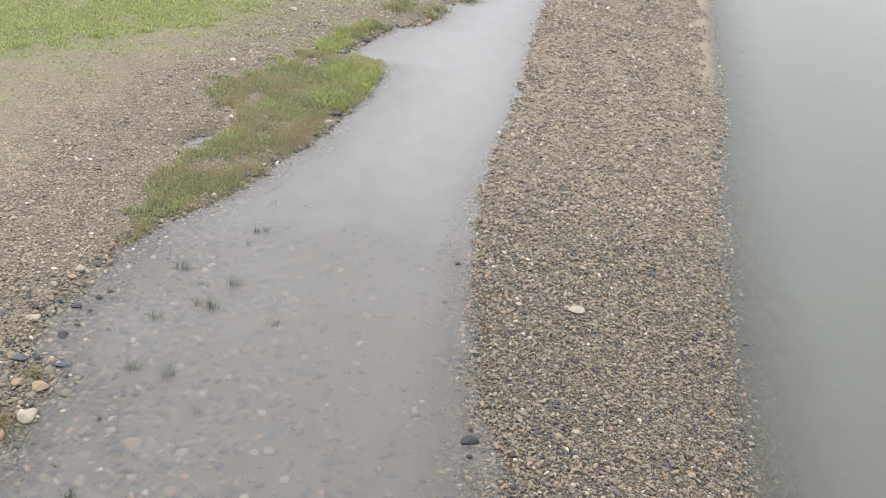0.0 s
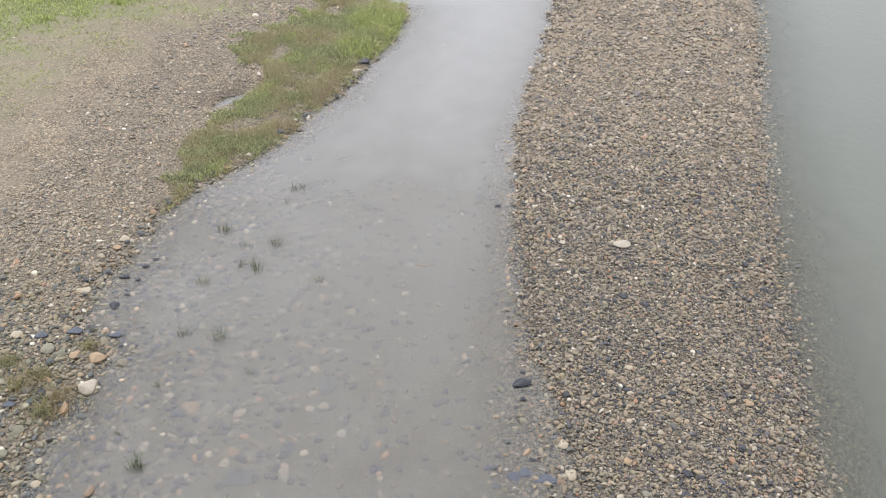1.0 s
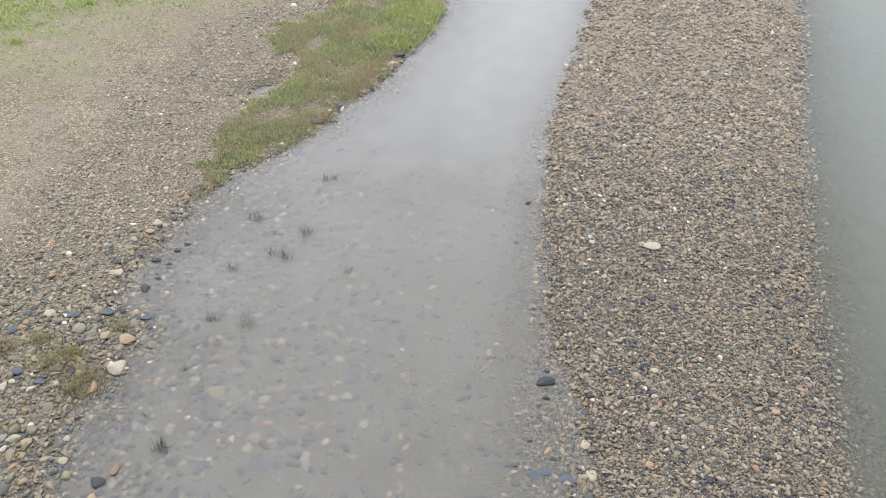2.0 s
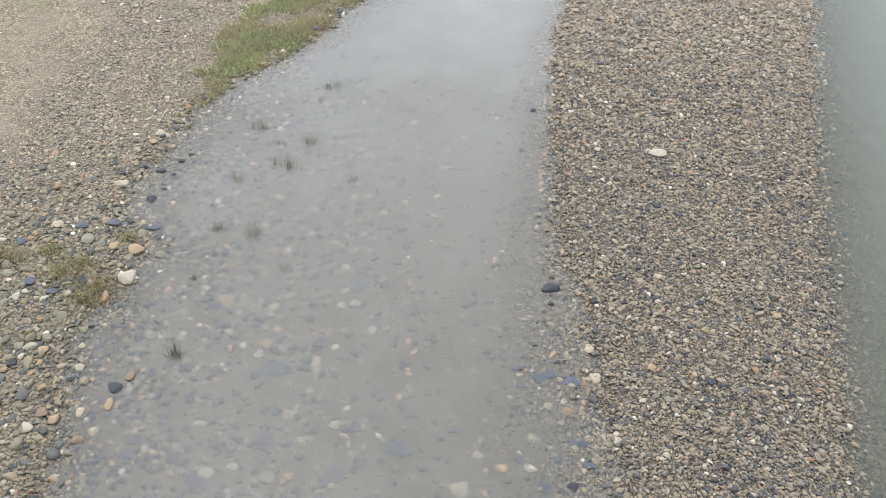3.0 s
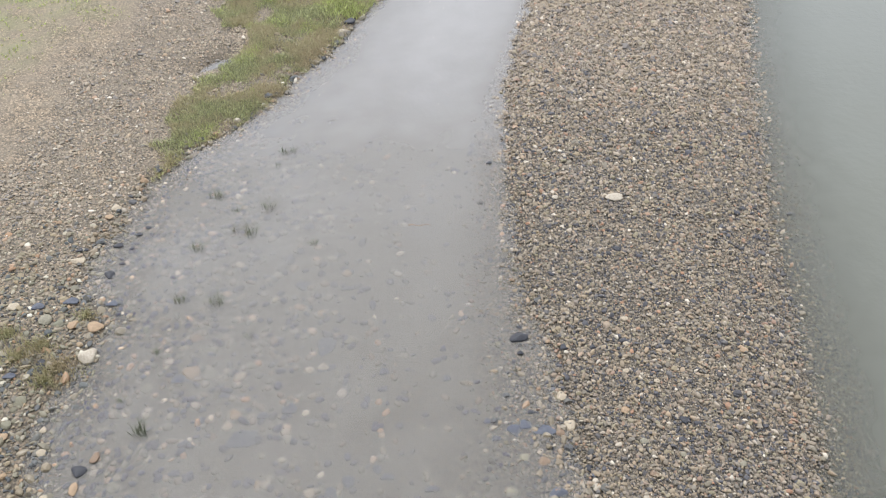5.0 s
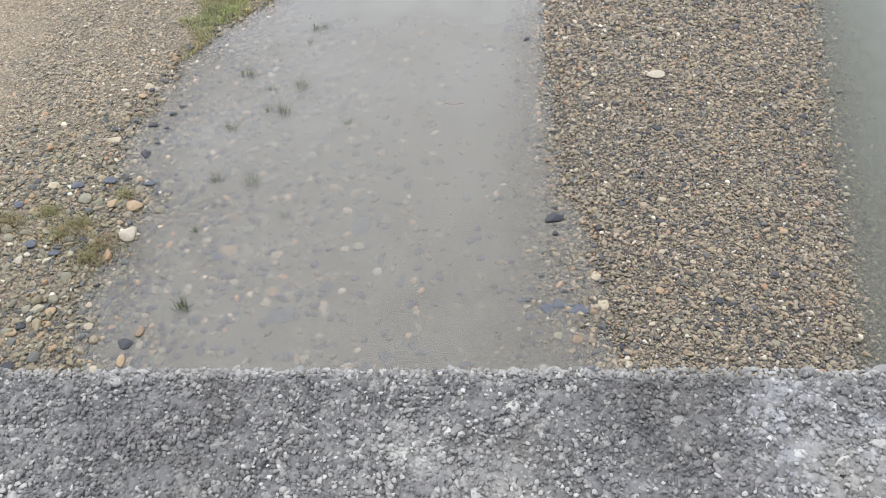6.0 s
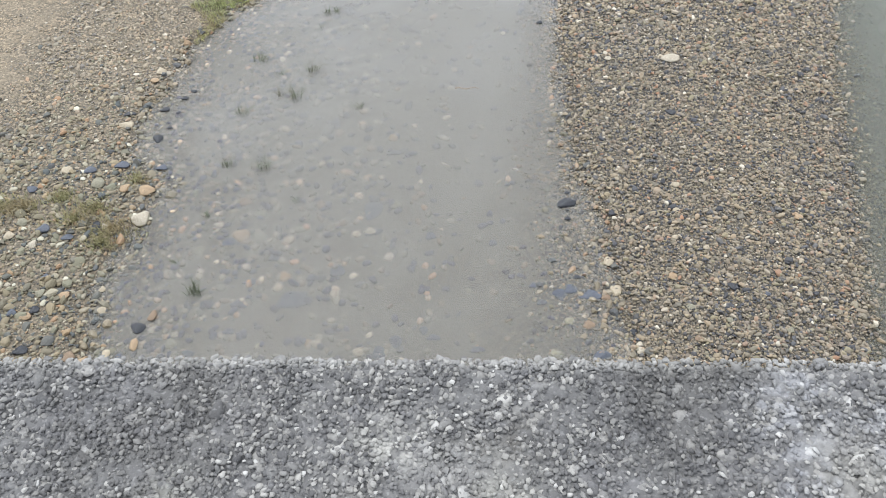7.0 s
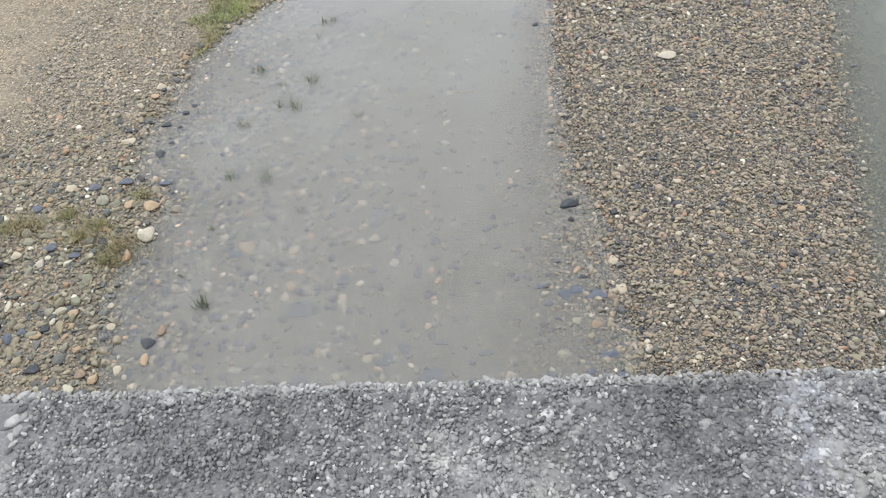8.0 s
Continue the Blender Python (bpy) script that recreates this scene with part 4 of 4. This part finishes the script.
# ---- shingle: pebbles past counting ----
def singles(name, x, y, z, size, mat, seed):
    """Pebbles as parts of the ground, on a few shared meshes."""
    shapes, rng = [], np.random.RandomState(seed)
    for k in range(10):
        me = pebble_mesh(name, np.zeros(1), np.zeros(1), np.zeros(1), np.ones(1), seed + k, rounded=True)
        me.materials.append(mat)
        shapes.append(me)
    for k in range(len(x)):
        ob = new(name, shapes[k % 10])
        ob.parent = ground
        ob.location, ob.scale, ob.rotation_euler = (x[k], y[k], z[k]), [size[k]] * 3, (0, 0, rng.uniform(0, 6.28))


def nearest(x, y, x0, x1, y0, count=300):
    """The first so many that lie in a stretch of the bank, going up from y0."""
    order = np.argsort(np.where((x > x0) & (x < x1) & (y > y0), y, 1e6))[:count]
    mask = np.zeros(len(x), bool)
    mask[order] = True
    return mask


sizes = lambda rng, count, low, high, share, big: np.where(rng.uniform(0, 1, count) < share, rng.uniform(high, big, count), rng.uniform(low, high, count))
x, y, chance, rng = strewn(0.0, 6.6, 5.0, 11.6, 0.0215, 70)
x2, y2, chance2, rng = strewn(0.0, 4.2, 0.2, 6.4, 0.0163, 71)
fine_share = lambda v: np.clip((6.4 - v) / 1.2, 0, 1)
wide, tight = rng.uniform(0, 1, x.size) > fine_share(y), rng.uniform(0, 1, x2.size) < fine_share(y2) * np.clip(y2 - 1.7, 0.4, 1)
x, y, chance = np.concatenate([x[wide], x2[tight]]), np.concatenate([y[wide], y2[tight]]), np.concatenate([chance[wide], chance2[tight]])
left, mid, right = shores(x, y)
sand, turf, clean = shares(x, y)
rimmed = np.clip(clean * 2.5 - 1.5, 0, 1)
keep = (x > mid - 0.12 - np.interp(y, [4.5, 7], [0.6, 0.4]) * chance) & (x < right + np.interp(y, [5, 8], [0.2, 0.08]) + np.interp(y, [5, 8], [0.8, 0.35]) * chance) & (chance < (0.92 - 0.32 * sand - 0.3 * rimmed) * np.clip((11.6 - y) / 1.4, 0, 1))
x, y = x[keep], y[keep]
size = np.interp(y, [5.2, 6.4, 9.5], [0.0168, 0.0205, 0.026]) * np.exp(rng.normal(0, 0.46, x.size)).clip(0.45, 3.0)
near = nearest(x, y, 1.3, 2.7, 2.75)
singles("pebble", x[near], y[near], height(x[near], y[near]) + 0.007, size[near], PEBBLE, 90)
x, y, size = x[~near], y[~near], size[~near]
close, dusty = (y < 5.4) & (y > 2.6) & (size > 0.0215), y + rng.normal(0, 0.9, x.size) > 8.6
for here, mat, label in ((close, PEBBLES, "mixed brown, olive and blue-grey rounded pebbles of the ridge"), (~close & ~dusty, PEBBLES, "mixed tan and grey pebbles of the gravel ridge"),
                         (~close & dusty, FAR_PEBBLES, "dusty pale pebbles along the ridge")):
    px, py = x[here], y[here]
    me = pebble_mesh("gravel_ridge", px, py, height(px, py) + 0.004 + rng.normal(0, 0.007, px.size), size[here], 71, (0.55, 0.95), 0.36, False, here is close)
    tagged(part("gravel_ridge", me, mat), label, "gravel", kind="stuff")

x, y, chance, rng = strewn(0.6, 7.2, 10.2, 21.0, 0.045, 72)
left, mid, right = shores(x, y)
sand, turf, clean = shares(x, y)
rimmed = np.clip(clean * 2.5 - 1.5, 0, 1)
keep = (x > mid - 0.3 - 0.4 * chance) & (x < right + 0.2) & (chance < (0.92 - 0.42 * sand - 0.5 * rimmed) * np.clip((y - 10.2) / 1.4, 0, 1))
x, y = x[keep], y[keep]
me = pebble_mesh("gravel_far", x, y, height(x, y) + 0.006 + rng.normal(0, 0.006, x.size), sizes(rng, x.size, 0.03, 0.06, 0.08, 0.095), 73, (0.6, 0.95), 0.33, False)
tagged(part("gravel_far", me, FAR_PEBBLES), "sandy pebbles on the far part of the ridge", "gravel", kind="stuff")

x, y, chance, rng = strewn(-7.6, 0.9, 0.2, 20.0, 0.0285, 74)
left, mid, right = shores(x, y)
sand, turf, clean = shares(x, y)
strip = inside(x, y, STRIP_X, STRIP_Y)
keep = (x < left + 0.15 + 0.35 * chance) & (chance < 0.78 - np.interp(y, [7, 10], [0.63, 0.5]) * np.clip(sand * 2 - 1, 0, 1)) & ~((height(x, y) < 0.004) & (x < left - 0.3)) & ~(strip & (chance > 0.3)) & (chance < 1 - turf * 0.6)
thin = rng.uniform(0, 1, x.size) < np.interp(y, [1.5, 2.6, 8, 11], [0.5, 1, 1, 0.6])
keep &= thin
x, y, sand = x[keep], y[keep], sand[keep]
coarse, upper = np.clip((6.5 - y) / 1.5, 0, 1), np.clip((y - 8) / 5, 0, 1) * np.clip(1 - sand, 0, 0.5)
size = 0.0235 * np.exp(rng.normal(0, 0.45, x.size)).clip(0.4, 2.8) * (1 - 0.55 * np.clip(sand * 2 - 1, 0, 1)) * (1 + coarse * np.where(rng.uniform(0, 1, x.size) < 0.16, 0.7, 0.0)) * (1 + upper * np.where(rng.uniform(0, 1, x.size) < 0.12, 2.0, 0.1))
near = nearest(x, y, -4.3, -3.2, 2.75)
singles("cobble", x[near], y[near], height(x[near], y[near]) + 0.002, size[near], COBBLE, 110)
x, y, size = x[~near], y[~near], size[~near]
blended = y + rng.normal(0, 0.5, x.size) < 6.3
big = blended & (size > 0.027) & (y > 2.6)
for here, mat, label in ((big, SHINGLE, "larger rounded stones among the near bank's shingle"), (blended & ~big, SHINGLE, "dark and brown mixed shingle of the near bank"), (~blended, TANNED, "tan and grey shingle of the upper bank")):
    px, py = x[here], y[here]
    me = pebble_mesh("gravel_bank", px, py, height(px, py) + 0.002 + rng.normal(0, 0.004, px.size), size[here], 75, rough=0.34, smooth=False, rounded=here is big)
    tagged(part("gravel_bank", me, mat), label, "gravel", kind="stuff")

x, y, chance, rng = strewn(-4.0, 2.4, 0.2, 18.0, 0.05, 76)
left, mid, right = shores(x, y)
near = np.clip((mid - x) / np.maximum(mid - left, 0.1), 0, 1)
keep = (x > left) & (x < mid - 0.1) & (height(x, y) < -0.014) & (chance < 0.025 + 0.86 * near ** 1.8 * np.clip(0.92 + 0.7 * waves(x, y, 0.9, 79), 0.25, 1.1))
x, y = x[keep], y[keep]
size = 0.069 * np.exp(rng.normal(0, 0.55, x.size)).clip(0.4, 2.8)
size = np.minimum(size, 0.03 - 1.0 * height(x, y))
near = nearest(x, y, -3.3, 1.0, 2.75)
singles("bed_stone", x[near], y[near], height(x[near], y[near]) + 0.001, size[near], BED_SINGLE, 130)
x, y, size = x[~near], y[~near], size[~near]
for here, label in ((y < 6.5, "stones on the bed of the backwater, paled by silt and painted murk"), (y >= 6.5, "stones under the cloudy upper backwater")):
    px, py = x[here], y[here]
    me = pebble_mesh("bed_stones", px, py, height(px, py) + 0.001 + rng.normal(0, 0.006, px.size), size[here], 77, (0.4, 0.7), rounded=py[0] < 6.5)
    tagged(part("bed_stones", me, BEDDED), label, "stones", kind="stuff")

# wet stones at the foot of the ridge
x, y, chance, rng = strewn(-0.4, 1.9, 0.2, 6.2, 0.042, 83)
left, mid, right = shores(x, y)
off = (mid - x) / np.interp(y, [3.5, 6.2], [1.1, 0.4])
keep = (off > -0.08) & (off < 1) & (chance < 1.1 * (1 - off))
x, y = x[keep], y[keep]
size = 0.026 * np.exp(rng.normal(0, 0.5, x.size)).clip(0.5, 2.6)
me = pebble_mesh("foot_stones", x, y, height(x, y) + 0.2 * size, size, 84, (0.5, 0.8), smooth=False)
tagged(part("foot_stones", me, FOOT), "dark wet stones at the foot of the gravel ridge", "stones", kind="stuff")

# dark and rusty stones that lie bare where the grass meets the water
x, y, chance, rng = strewn(-4.2, 0.2, 5.4, 16.5, 0.04, 86)
left, mid, right = shores(x, y)
keep = (np.abs(x - left + 0.03) < 0.13 * chance + 0.03) & (chance < 0.75 + 0.3 * waves(x, y, 1.2, 87))
x, y = x[keep], y[keep]
size = 0.036 * np.exp(rng.normal(0, 0.45, x.size)).clip(0.5, 2.6) * np.interp(y, [6, 12], [0.9, 1.5])
me = pebble_mesh("shore_stones", x, y, height(x, y) + 0.15 * size, size, 88, (0.5, 0.85), 0.33, False)
tagged(part("shore_stones", me, FOOT), "dark and rusty wet stones along the bank's waterline", "stones", kind="stuff")

# pale flecks of scum afloat
x, y, chance, rng = strewn(-3.6, 2.4, 2.4, 17.0, 0.3, 78)
left, mid, right = shores(x, y)
keep = (x > left + 0.1) & (x < mid) & (chance < 0.25)
x, y = x[keep], y[keep]
me = pebble_mesh("foam_flecks", x, y, 0 * x + 0.001, rng.uniform(0.006, 0.016, x.size), 79, (0.2, 0.4))
tagged(part("foam_flecks", me, ROCK["white"]), "small pale flecks floating on the backwater", "foam", kind="stuff")
